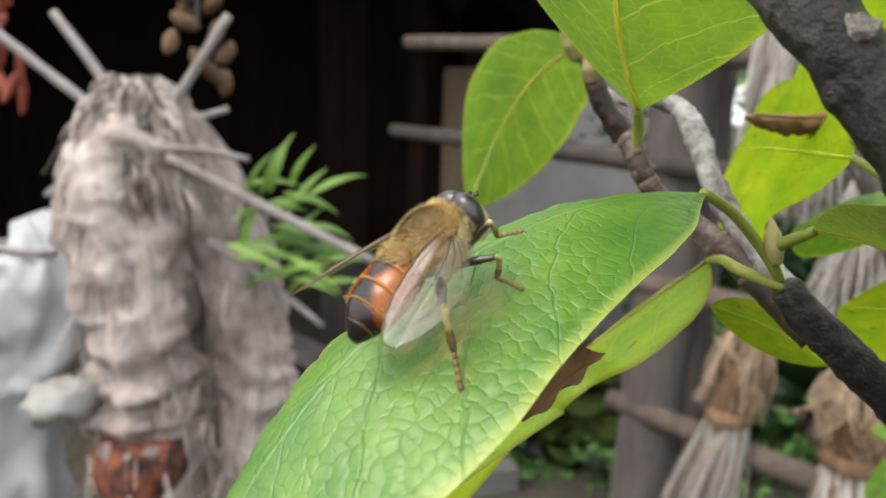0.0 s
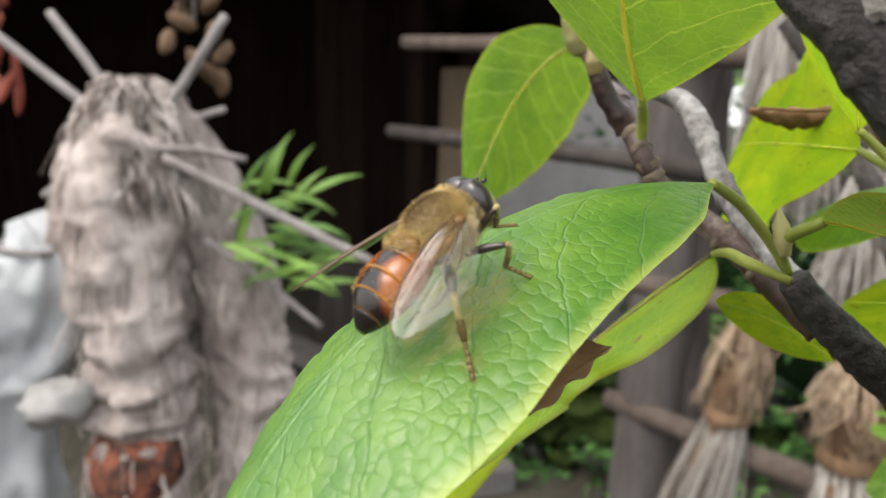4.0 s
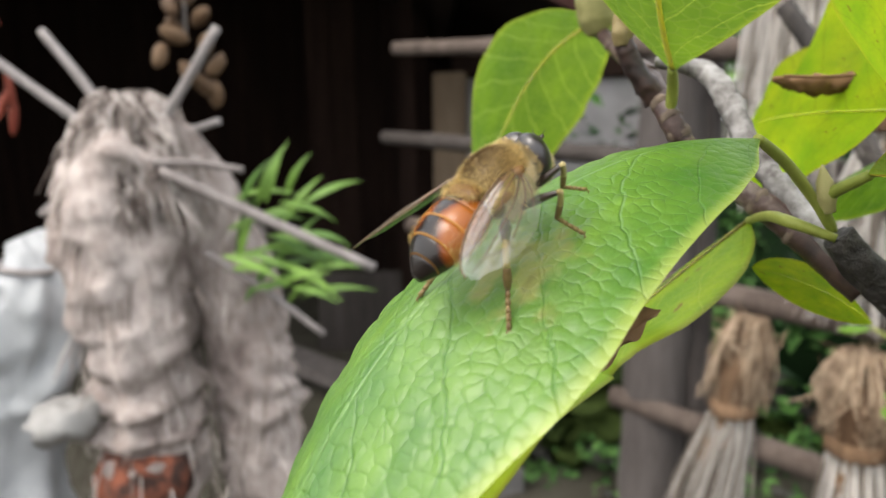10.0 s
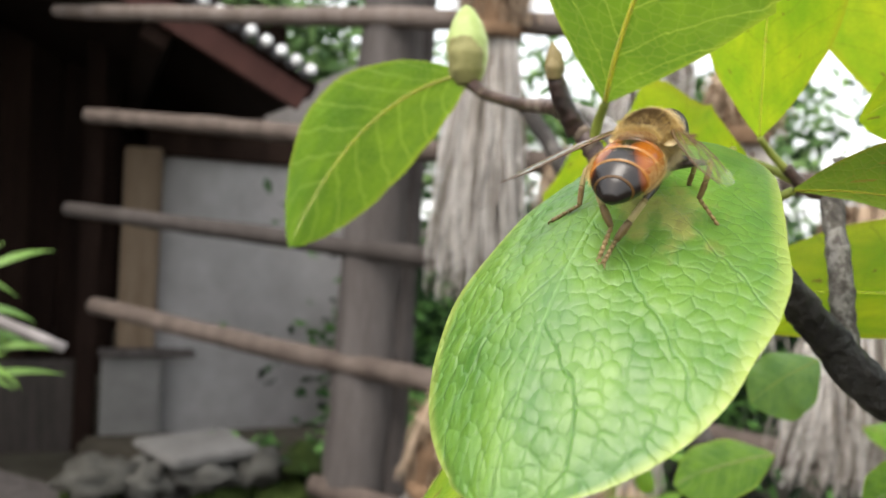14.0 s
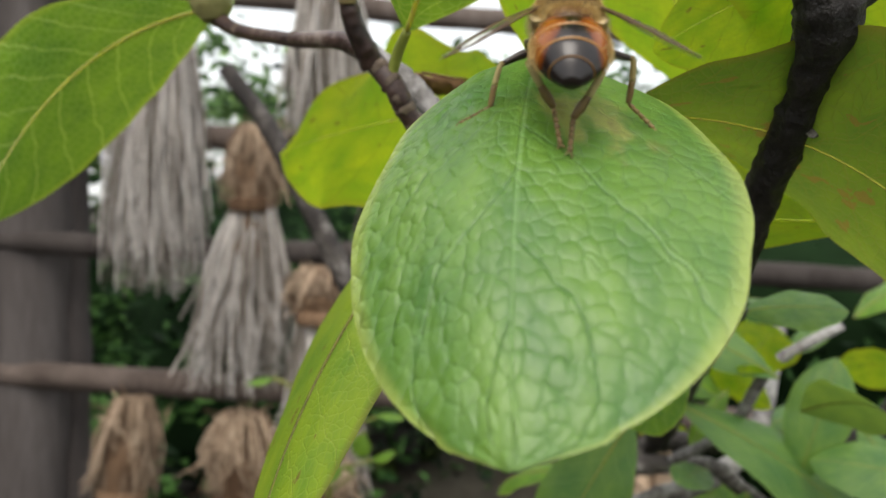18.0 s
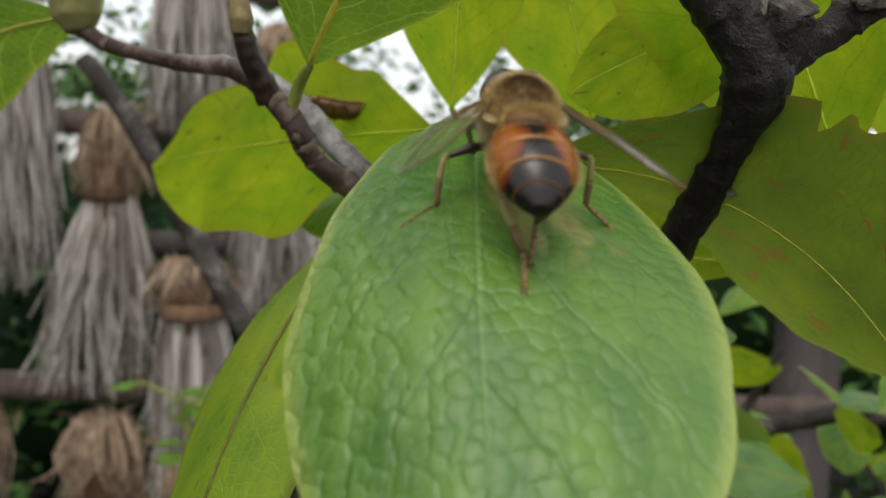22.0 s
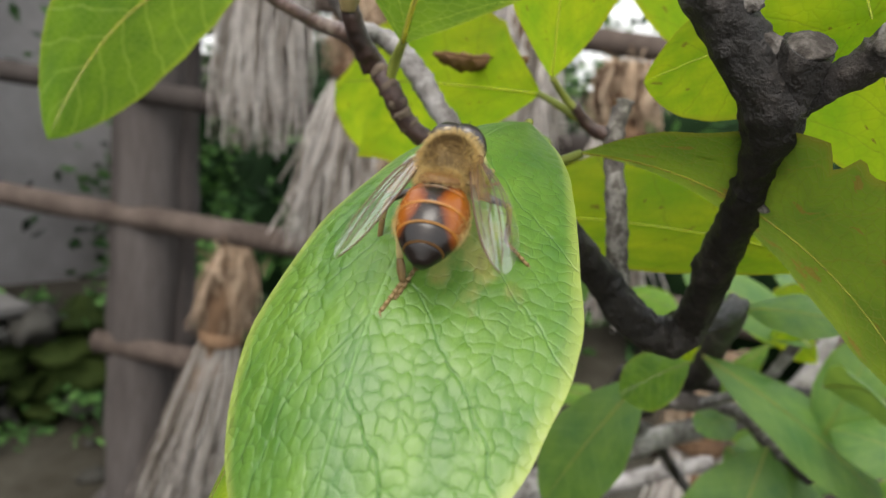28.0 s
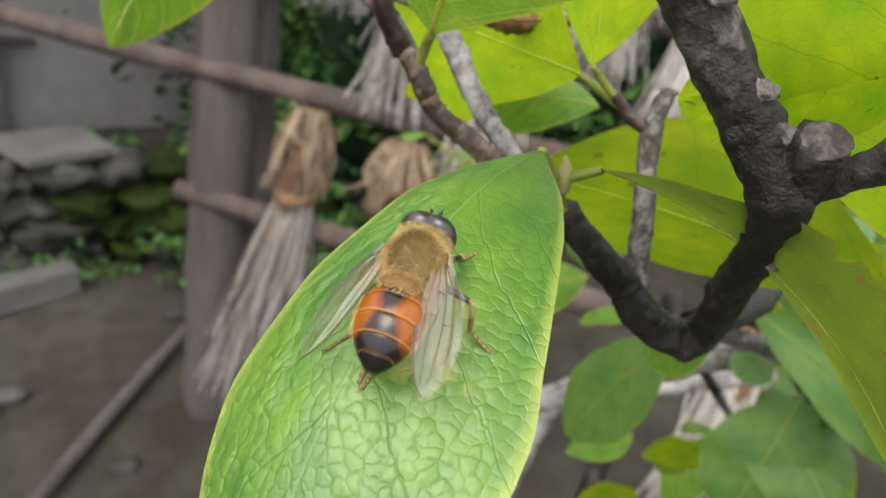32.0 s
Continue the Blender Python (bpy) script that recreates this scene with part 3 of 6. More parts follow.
def on_fence(s, z, out=0.0):
    """A place on the fence: metres along it, height, and metres towards the camera."""
    p = FENCE_O + FENCE_D * s - np.array((0.8, 0.6, 0.0)) * out
    return (float(p[0]), float(p[1]), 1.32 + z)


def fence():
    thing = empty("fence")
    for k, (s, top, r) in enumerate(((-1.03, 0.95, 0.077), (0.75, 0.9, 0.06), (2.6, 0.9, 0.06))):
        lean = -0.02
        base = on_fence(s - 0.02, -1.36)
        high = on_fence(s + 0.03, top)
        mid = on_fence(s + lean * 0.3, -0.4)
        tube("post", [base, mid, high], [r * 1.08, r, r * 0.94], WOOD_GREY, thing, "weathered grey round post", 14, 30, 0.12, k * 9)
    tube("post", [on_fence(-0.955, -1.34, -0.03), on_fence(-0.965, -0.4, -0.03), on_fence(-0.96, 0.6, -0.03)], [0.034, 0.03, 0.028], WOOD_GREY, thing, "thin grey prop behind the post", 12, 30, 0.25, 31)
    rails = ((0.146, -2.0, 2.4, 0.021, -0.115), (-0.128, -2.07, 2.4, 0.021, -0.015), (-0.392, -1.94, 2.4, 0.024, -0.012), (-0.70, -1.12, 2.4, 0.025, 0.05), (0.45, -2.16, 2.4, 0.02, -0.18))
    for k, (z, s0, s1, r, drop) in enumerate(rails):
        pts = [on_fence(s0 + (s1 - s0) * i / 7, z + drop * i / 3.5 + 0.006 * math.sin(i * 2.1 + k), 0.06) for i in range(8)]
        tube("rail", pts, [r, r * 1.1, r, r * 0.95, r], RAIL_DARK if k == 1 else WOOD_RAIL, thing, "dark weathered rail" if k == 1 else "", 12, 60, 0.16, k * 5 + 2)
    tagged(thing, "rustic fence of grey posts and rough round rails", "fence")


def fibres(bm, top, bottom, r_top, r_bottom, count, seed, thick=0.0024, flat=0.7, stray=0.8, swell=0.55):
    """A skirt of straws that spreads from a tie to its loose ends."""
    rng = random.Random(seed)
    top, bottom = np.array(top), np.array(bottom)
    side = FENCE_D
    front = np.array((-0.8, -0.6, 0.0))
    size = np.linalg.norm(bottom - top)
    for _ in range(count):
        a, q = rng.uniform(0, 2 * math.pi), math.sqrt(rng.random())
        u, v = math.cos(a) * q, math.sin(a) * q * flat
        end = rng.uniform(0.62, 1.06)
        p0 = top + side * u * r_top + front * v * r_top
        jig = side * rng.gauss(0, stray * r_bottom * 0.3)
        p1 = top + (bottom - top) * end * 0.5 + side * u * (r_top + r_bottom) * swell + front * v * (r_top + r_bottom) * swell
        p1 = p1 + side * rng.gauss(0, 0.12 * stray * r_bottom) + front * rng.gauss(0, 0.08 * stray * r_bottom)
        p2 = top + (bottom - top) * end + side * u * r_bottom + front * v * r_bottom + jig + np.array((0, 0, 0.02 * size * rng.random()))
        tube_into(bm, [p0, p1, p2], [thick, thick, thick * 0.4], 3, 5, 0, 0, False)


def tuft(s, z_top, z_low, lean, r_top, r_low, seed, out=0.09, brown=0.10, count=520):
    """A straw whisk hung from a rail: a tied brown head and a grey skirt of loose straws."""
    top, low = on_fence(s, z_top, out), on_fence(s + lean, z_low, out)
    thing = empty("straw_whisk", Matrix.Translation(top))
    back = Matrix.Translation(-Vector(top))
    bm = bmesh.new()
    a, b = np.array(top), np.array(low)
    tube_into(bm, [a, a + (b - a) * 0.25, a + (b - a) * 0.5], [r_top * 0.7, (r_top + r_low) * 0.3, r_low * 0.12], 16, 16, 0.3, seed)
    bm.transform(back)
    part("core", bm, STRAW_HEAD, thing)
    bm = bmesh.new()
    fibres(bm, a, b, r_top, r_low, count, seed)
    bm.transform(back)
    part("straw_skirt", bm, STRAW, thing, "loose grey straw ends", kind="stuff")
    if brown:
        bm = bmesh.new()
        h = np.array(on_fence(s - lean * 0.2, z_top + brown, out))
        tube_into(bm, [a, (a + h) / 2 + np.array((0, 0, 0.0)), h], [r_top * 0.7, r_top * 0.9, r_top * 0.45], 16, 14, 0.18, seed + 4)
        bm.transform(back)
        part("head", bm, STRAW_HEAD, thing, "tied brown straw head")
        bm = bmesh.new()
        fibres(bm, h + np.array((0, 0, 0.02)), a, r_top * 0.8, r_top * 1.12, 520, seed + 5, 0.0019, 0.7, 1.4, 0.66)
        for k in range(90):
            rng = random.Random(seed * 100 + k)
            p = h + np.array((rng.gauss(0, 0.35), rng.gauss(0, 0.35), 0)) * r_top
            p[2] += rng.uniform(-0.05, 0.0)
            q = p + np.array((rng.gauss(0, 0.022), rng.gauss(0, 0.022), rng.uniform(-0.01, 0.05)))
            tube_into(bm, [p, (p + q) / 2 + np.array((0, 0, 0.006)), q], [0.002, 0.0018, 0.0008], 3, 3, 0, 0, False)
        bm.transform(back)
        part("head_straw", bm, STRAW_BROWN, thing, "loose brown straw of the head", kind="stuff")
    bm = bmesh.new()
    tube_into(bm, [a + np.array((0, 0, 0.012)), a - np.array((0, 0, 0.012))], [r_top * 1.06, r_top * 1.06], 16, 4, 0.1, seed)
    bm.transform(back)
    part("tie", bm, STRAW_HEAD, thing, "straw tie")
    tagged(thing, "dry straw whisk with a tied head and frayed grey ends", "whisk", "straw whisks on the fence")


def straw_whisks():
    tuft(-0.725, 0.31, -0.20, -0.003, 0.055, 0.088, 1, brown=0.14)
    tuft(-0.545, -0.053, -0.385, -0.026, 0.04, 0.09, 2, brown=0.125)
    tuft(-0.41, 0.34, 0.06, 0.0, 0.05, 0.07, 3, brown=0.12)
    tuft(-0.405, -0.25, -0.58, 0.0, 0.052, 0.07, 4, brown=0.07)
    tuft(-0.25, 0.12, -0.24, 0.0, 0.045, 0.08, 5)
    tuft(-0.79, -0.61, -1.15, -0.13, 0.042, 0.088, 6, brown=0.17, out=0.10)
    tuft(-0.552, -0.605, -1.15, 0.01, 0.05, 0.085, 7, brown=0.15, out=0.10)
    tuft(-0.40, -0.62, -1.12, 0.0, 0.045, 0.08, 8, brown=0.12, out=0.10)
    tuft(-0.06, -0.10, -0.42, 0.0, 0.04, 0.08, 9)
    tuft(0.16, -0.62, -1.12, 0.0, 0.045, 0.085, 10, brown=0.15, out=0.10)


def shed():
    """A dark open-fronted shed with a tiled roof, a grey wall and a brown corner post."""
    y = 3.9
    bm = bmesh.new()
    box_into(bm, (0.16, y, -0.1), (1.32, y + 0.16, 1.41), bevel=0.01)
    setting(part("wall_front", bm, PLASTER, smooth=False), "stained grey plaster wall of the shed", "wall")
    # the back wall's blackness is interior shade painted into the timber
    bm = bmesh.new()
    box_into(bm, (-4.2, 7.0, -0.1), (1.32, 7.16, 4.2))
    setting(part("wall_back", bm, WOOD_DARK_SHADED, smooth=False), "board wall at the back of the shed, darkened for shade", "wall")
    # unseen side wall, added to shut light out of the shed
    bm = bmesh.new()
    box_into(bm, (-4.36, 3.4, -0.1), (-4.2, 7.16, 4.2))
    setting(part("wall_left", bm, WOOD_DARK_SHADED, smooth=False), "unseen board side wall added to darken the shed", "wall")
    bm = bmesh.new()
    box_into(bm, (1.16, y + 0.16, -0.1), (1.32, 7.0, 2.0))
    setting(part("wall_right", bm, PLASTER, smooth=False), "grey plaster end wall of the shed", "wall")
    beam = empty("wall_beam")
    box("timber", (0.1, y - 0.04, 1.41), (1.4, y + 0.2, 1.56), WOOD_DARK_SHADED, beam, bevel=0.01, uneven=0.01)
    tagged(beam, "dark timber beam on top of the plaster wall", "beam")
    post = empty("corner_post")
    box("shaft", (0.0, y - 0.06, -0.05), (0.17, y + 0.1, 1.44), WOOD_BROWN, post, bevel=0.01, uneven=0.012)
    tagged(post, "light brown squared timber post of the shed", "post")
    slab = empty("low_panel")
    box("board", (-0.06, y - 0.10, -0.05), (0.20, y - 0.065, 0.47), SLAB, slab, "blue-grey lower board", bevel=0.006, uneven=0.01)
    box("ledge", (-0.075, y - 0.16, 0.474), (0.34, y - 0.064, 0.505), WOOD_GREY, slab, "grey ledge on the board", bevel=0.006, uneven=0.01)
    tagged(slab, "low blue-grey board with a ledge below the timber post", "panel")
    jamb = empty("door_jamb")
    box("shaft", (-0.17, y - 0.03, -0.05), (-0.085, y + 0.06, 1.95), WOOD_DARK_SHADED, jamb, bevel=0.008, uneven=0.01)
    tagged(jamb, "dark upright jamb at the edge of the shed opening", "jamb")
    board = empty("leaning_board")
    box("board", (-0.62, y + 0.02, -0.02), (-0.172, y + 0.05, 0.43), RAIL_DARK, board, bevel=0.01, uneven=0.015)
    tagged(board, "wide grey-brown board set low in the shed opening", "board")
    plank = empty("plank")
    box("plank", (-0.62, -0.09, 0.0), (0.42, 0.09, 0.05), WOOD_GREY, plank, bevel=0.008, uneven=0.012)
    plank.matrix_basis = pose(-0.38, 3.22, 0.075, 0, 5, -38)
    tagged(plank, "thick worn plank lying before the shed", "plank")
    # these boards carry the shed's inner shade in their colour too
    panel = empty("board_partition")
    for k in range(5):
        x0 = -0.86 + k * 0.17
        box("plank", (x0, y + 1.53, -0.05), (x0 + 0.165, y + 1.57, 2.7), WOOD_DARK_SHADED, panel, bevel=0.006, uneven=0.004, seed=k)
    tagged(panel, "dark brown upright boards beside the shed opening, darkened for shade", "partition")
    # unseen ceiling, added to block skylight over the shed's inside
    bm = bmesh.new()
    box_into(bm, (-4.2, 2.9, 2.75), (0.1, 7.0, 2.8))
    tagged(part("ceiling", bm, WOOD_DARK_SHADED, smooth=False), "unseen board ceiling added to keep light out of the shed", "ceiling", "", "structure")
    # roof: slopes up to the left, its verge faces the yard
    slope = math.atan2(0.23, 0.47)
    m = pose(0.496, 2.36, 1.56, 0, math.degrees(slope), 0)
    roof = empty("roof", m)
    box("roof_deck", (-6.2, 0.0, 0.02), (0.0, 4.9, 0.07), WOOD_DARK_SHADED, roof, "dark roof boards")
    box("barge_board", (-6.2, -0.025, -0.035), (-0.02, 0.0, 0.04), WOOD_RED, roof, "red-brown barge board")
    for k in range(5):
        box("purlin", (-0.5 - 1.1 * k, 0.0, -0.09), (-0.42 - 1.1 * k, 4.8, 0.02), WOOD_DARK_SHADED, roof)
    tile = None
    for k in range(100):
        bm = bmesh.new()
        if tile is None:
            tube_into(bm, [(0, -0.05, 0), (0, 0.5, 0.0), (0, 1.1, 0)], [0.021, 0.021, 0.021], 8, 3)
            tile = part("ridge_tile", bm, TILE, roof)
            tile.location = (-0.05, 0, 0.085)
        else:
            bm.free()
            o = new("ridge_tile", tile.data)
            o.parent, o.location = roof, (-0.05 - 0.05 * k, 0, 0.085)
    cap = None
    for k in range(100):
        if cap is None:
            cap = blob("tile_end", Matrix(), (0.0155, 0.01, 0.0155), TILE_END, roof, "whitened round tile end", segs=10, rings=6)
            cap.location = (-0.05, -0.055, 0.085)
        else:
            o = new("tile_end", cap.data)
            o.parent, o.location = roof, (-0.05 - 0.05 * k, -0.055, 0.085)
            o["label"] = "whitened round tile end"
    setting(roof, "dark tiled shed roof with whitened tile ends", "roof")


def stone_bank():
    rng = random.Random(11)
    bank = empty("stone_bank")
    y = 2.62
    for row in range(4):
        x = -0.15
        while x < 2.6:
            w, h = rng.uniform(0.10, 0.26), rng.uniform(0.085, 0.12)
            bm = bmesh.new()
            blob_into(bm, Matrix.Translation((x + w / 2, y + rng.uniform(-0.02, 0.03), 0.045 + row * 0.095)), (w * 0.55, 0.11, h * 0.58), 0.75, 14, 10, rng.random() * 50, 2.4)
            part("stone", bm, MOSS if rng.random() < 0.3 else STONE, bank)
            x += w * 0.95
    bm = bmesh.new()
    box_into(bm, (-0.12, y + 0.02, 0.0), (2.6, 2.98, 0.365), bevel=0.02)
    part("fill", bm, EARTH_SHADED, bank, "earth behind the stones, darkened for the shed's shade", smooth=False)
    setting(bank, "low bank of rough mossy stones", "bank")
    bm = bmesh.new()
    for v in box_into(bm, (-0.17, -0.13, 0), (0.17, 0.13, 0.03), bevel=0.008):
        v.co.x += 0.04 * noise.noise(v.co * 9)
    s = part("stone_slab", bm, SLAB, smooth=False)
    s.matrix_basis = pose(0.27, 2.68, 0.385, 2, 3, 24)
    tagged(s, "pale flat stone slab lying on the bank", "slab")


def ground_things():
    log = empty("pole")
    tube("shaft", [(-0.05, 1.33, 0.03), (0.24, 1.69, 0.035), (0.52, 2.02, 0.04)], [0.017, 0.019, 0.016], WOOD_GREY, log, "", 10, 18, 0.1)
    tagged(log, "thin grey wooden pole lying on the earth", "pole")
    block = empty("roof_channel")
    bm = bmesh.new()
    for k in range(3):
        box_into(bm, (-0.15, -0.045 + 0.03 * k, 0.02), (0.15, -0.02 + 0.03 * k, 0.085), bevel=0.004)
    box_into(bm, (-0.15, -0.05, 0.0), (0.15, 0.07, 0.02), bevel=0.004)
    part("body", bm, SLAB, block, smooth=False)
    block.matrix_basis = pose(0.13, 2.37, 0.01, 0, 0, 20)
    tagged(block, "pale ribbed block lying on the earth", "block")
    rng = random.Random(5)
    for k in range(26):
        x, y = rng.uniform(-0.6, 1.2), rng.uniform(1.2, 2.5)
        r = rng.uniform(0.015, 0.05)
        b = blob("stone", Matrix(), (r, r * 0.8, r * 0.55), STONE, None, "", 0.35, 10, 7, k * 3.1)
        b.location = (x, y, r * 0.25)
        tagged(b, "small grey stone on the earth", "stone", "stones on the earth")


def leafy(name, label, category, centre, radii, count, size, material, seed, kind="", trunk=None):
    """Many small leaves set in clumps with gaps between them."""
    rng = random.Random(seed)
    bm = bmesh.new()
    clumps = [np.array(centre) + np.array([rng.gauss(0, 0.5) * r for r in radii]) for _ in range(max(6, count // 60))]
    for k in range(count):
        c = clumps[k % len(clumps)]
        p = c + np.array([rng.gauss(0, 0.16) * r for r in radii])
        if p[2] < 0.02:
            p[2] = 0.02 + rng.random() * 0.1
        a = Vector((rng.gauss(0, 1), rng.gauss(0, 1), rng.gauss(0, 0.6))).normalized()
        b = a.cross(Vector((rng.gauss(0, 1), rng.gauss(0, 1), rng.gauss(0, 1)))).normalized()
        L = size * rng.uniform(0.6, 1.3)
        P = Vector(p)
        n = a.cross(b) * L * 0.12
        vs = [bm.verts.new(q) for q in (P, P + a * L * 0.45 + b * L * 0.22 + n, P + a * L, P + a * L * 0.45 - b * L * 0.22 + n)]
        bm.faces.new((vs[0], vs[1], vs[2]))
        bm.faces.new((vs[0], vs[2], vs[3]))
    return part(name, bm, material, None, "", smooth=False)


def greenery():
    for k, (c, r, n) in enumerate((((2.35, 3.3, 0.75), (1.1, 0.8, 0.7), 7000), ((3.6, 1.3, 0.75), (1.0, 1.5, 0.75), 7000), ((1.55, 2.75, 0.55), (0.45, 0.5, 0.45), 3000))):
        hedge = empty("hedge")
        # added dark lump: makes the gaps between leaves read as shade
        blob("heart", Matrix.Translation(c), (r[0] * 0.95, r[1] * 0.95, r[2] * 1.02), HEDGE_SHADE, hedge, "dark lump standing in for the shade inside the hedge", 0.35, 24, 16, k)
        leaves = leafy("foliage", "", "", c, (r[0] * 1.15, r[1] * 1.15, r[2] * 1.1), n, 0.085, FOLIAGE, 3 + k)
        leaves.parent = hedge
        leaves["kind"] = "stuff"
        tagged(hedge, "dense dark green hedge behind the fence", "hedge", "hedges behind the fence")
    low = leafy("undergrowth", "", "", (1.05, 2.66, 0.40), (0.5, 0.22, 0.14), 1500, 0.055, FOLIAGE_LOW, 5)
    tagged(low, "low green weeds on the stone bank", "weeds", "", "stuff")
    low = leafy("undergrowth", "", "", (0.75, 2.45, 0.06), (0.7, 0.2, 0.08), 500, 0.05, FOLIAGE_LOW, 6)
    tagged(low, "low green weeds at the foot of the bank", "weeds", "", "stuff")
    for k, (x, y, r) in enumerate(((2.5, 9.5, 2.2), (1.9, 8.3, 1.5), (6.0, 7.5, 2.4), (8.5, 3.0, 2.5), (9.0, -3.0, 2.6), (0.5, 12.5, 2.2))):
        tree = empty("tree", Matrix.Translation((x, y, 0)))
        tube("trunk", [(0, 0, 0), (0.1, 0, 1.0), (0.0, 0.1, 2.2)], [0.16, 0.13, 0.07], BARK, tree, "", 10, 14, 0.2, k)
        c = leafy("crown", "", "", (0, 0, 2.1), (r * 0.8, r * 0.8, 1.0), 3200, 0.2, FOLIAGE_FAR, 20 + k)
        c.parent = tree
        tagged(tree, "leafy green tree beyond the yard", "tree", "trees beyond the yard")


SLAB_PALE = mottled("pale_stone", [(0.3, (0.16, 0.155, 0.15)), (0.7, (0.34, 0.33, 0.32))], 30, 0.9, bump=0.5, deep=0.004)
# near-black green that paints the shade between the hedge leaves
HEDGE_SHADE = mottled("hedge_shade", [(0.3, (0.003, 0.008, 0.003)), (0.7, (0.010, 0.024, 0.008))], 8, 0.9, spec=0.05)
FOLIAGE_LOW = mottled("weeds", [(0.25, (0.02, 0.05, 0.012)), (0.5, (0.05, 0.12, 0.03)), (0.75, (0.11, 0.22, 0.06))], 8, 0.7, vary=0.6, spec=0.15, island=True)
FOLIAGE_FAR = mottled("far_foliage", [(0.25, (0.03, 0.07, 0.02)), (0.5, (0.08, 0.16, 0.045)), (0.75, (0.17, 0.28, 0.09))], 3, 0.7, vary=0.6, island=True)


def bundle_figure():
    """Two tall bundles of sacking tied at the top, with sticks and dry stalks thrust into the neck."""
    thing = empty("sacking_bundle", Matrix.Translation((-0.37, 0.98, 0)))
    o = np.array((-0.37, 0.98, 0))
    P = lambda x, y, z: tuple(np.array((x, 0.98 + y, 1.32 + z)) - o)
    for k, (pts, radii) in enumerate((
        ([P(-0.385, 0, -1.3), P(-0.385, 0, -0.75), P(-0.389, 0, -0.5), P(-0.392, 0, -0.36), P(-0.398, 0, -0.24), P(-0.404, 0, -0.13), P(-0.39, 0, -0.06), P(-0.378, 0, -0.012)], [0.078, 0.066, 0.060, 0.069, 0.078, 0.083, 0.066, 0.026]),
        ([P(-0.225, 0.05, -1.3), P(-0.24, 0.05, -0.75), P(-0.256, 0.05, -0.45), P(-0.278, 0.05, -0.25), P(-0.318, 0.04, -0.12), P(-0.36, 0.01, -0.03)], [0.066, 0.06, 0.056, 0.054, 0.05, 0.035]))):
        bm = bmesh.new()
        tube_into(bm, pts, radii, 44, 150, 0.03, k * 13 + 1)
        for v in bm.verts:
            # folds and slack rolls of the cloth
            f = 0.005 * math.sin(v.co.z * 60 + 9 * noise.noise(v.co * 7) + 45 * v.co.x) * max(0, noise.noise(v.co * 7 + Vector((k, 0, 2))) + 0.1)
            f += 0.020 * noise.noise(Vector((v.co.x * 30, v.co.y * 30, v.co.z * 13 + k * 4))) + 0.014 * noise.noise(v.co * 17 + Vector((0, k, 5))) + 0.006 * noise.noise(v.co * 60)
            # thick slack rolls above the knees of the bundle
            z = v.co.z - 1.32
            f += 0.011 * math.sin((z + 0.03 * v.co.x + 0.03 * noise.noise(v.co * 9)) * 130) * math.exp(-(((z + 0.40) / 0.085) ** 2))
            r = Vector((v.co.x - (-0.03 if k == 0 else 0.08), v.co.y, 0))
            v.co += r.normalized() * f
        part("sack", bm, SACK, thing, "slack wrinkled grey-brown sacking")
    bm = bmesh.new()
    tube_into(bm, [P(-0.39, -0.012, -0.56), P(-0.389, -0.016, -0.50), P(-0.388, -0.012, -0.455)], [0.050, 0.064, 0.056], 22, 16, 0.3, 5)
    part("patch", bm, PINK, thing, "faded red cloth wrapped low round the bundle")
    bm = bmesh.new()
    rng = random.Random(4)
    for k in range(1700):
        a, h = rng.uniform(0, 6.28), rng.uniform(-0.12, 0.012)
        r = 0.100 * math.sqrt(max(0.05, (0.03 - h) / 0.2))
        p = np.array(P(-0.385 + r * 0.92 * math.cos(a), r * 0.8 * math.sin(a), h))
        out = rng.uniform(0.004, 0.02)
        q = p + np.array((out * math.cos(a) + rng.gauss(0, 0.012), out * math.sin(a), -rng.uniform(0.02, 0.065)))
        tube_into(bm, [p, (p + q) / 2 + np.array((0.006 * math.cos(a), 0.006 * math.sin(a), 0.006)), q], [0.0016, 0.0014, 0.0005], 3, 3, 0, 0, False)
    part("straw_cape", bm, SACK_FIBRE, thing, "shaggy straw spread over the top", kind="stuff")
    bm = bmesh.new()
    for k in range(260):
        a, h, w = rng.uniform(0, 6.28), rng.uniform(-0.55, -0.12), rng.random() < 0.4
        c, r = (-0.256 - 0.15 * max(0, h + 0.45), 0.056) if w else (-0.397, 0.075)
        p = np.array(P(c + r * math.cos(a), r * math.sin(a), h))
        q = p + np.array((0.010 * math.cos(a) + rng.gauss(0, 0.016), 0.010 * math.sin(a), -rng.uniform(0.03, 0.09)))
        tube_into(bm, [p, (p + q) / 2 + np.array((0.003 * math.cos(a), 0.003 * math.sin(a), 0)), q], [0.0012, 0.0011, 0.0005], 3, 3, 0, 0, False)
    part("frayed_fibre", bm, SACK_FIBRE, thing, "frayed fibres round the neck", kind="stuff")
    sticks = ((P(-0.40, 0, -0.06), P(-0.555, 0, 0.06)), (P(-0.395, 0, -0.04), P(-0.49, 0.02, 0.085)), (P(-0.355, -0.01, -0.05), P(-0.258, -0.03, 0.082)), (P(-0.33, -0.05, -0.085), P(-0.075, -0.09, -0.20)), (P(-0.29, -0.03, -0.19), P(-0.142, -0.06, -0.29)), (P(-0.36, 0.02, -0.05), P(-0.27, 0, -0.028)), (P(-0.46, 0, -0.10), P(-0.515, 0.02, -0.145)), (P(-0.34, -0.05, -0.075), P(-0.23, -0.06, -0.085)))
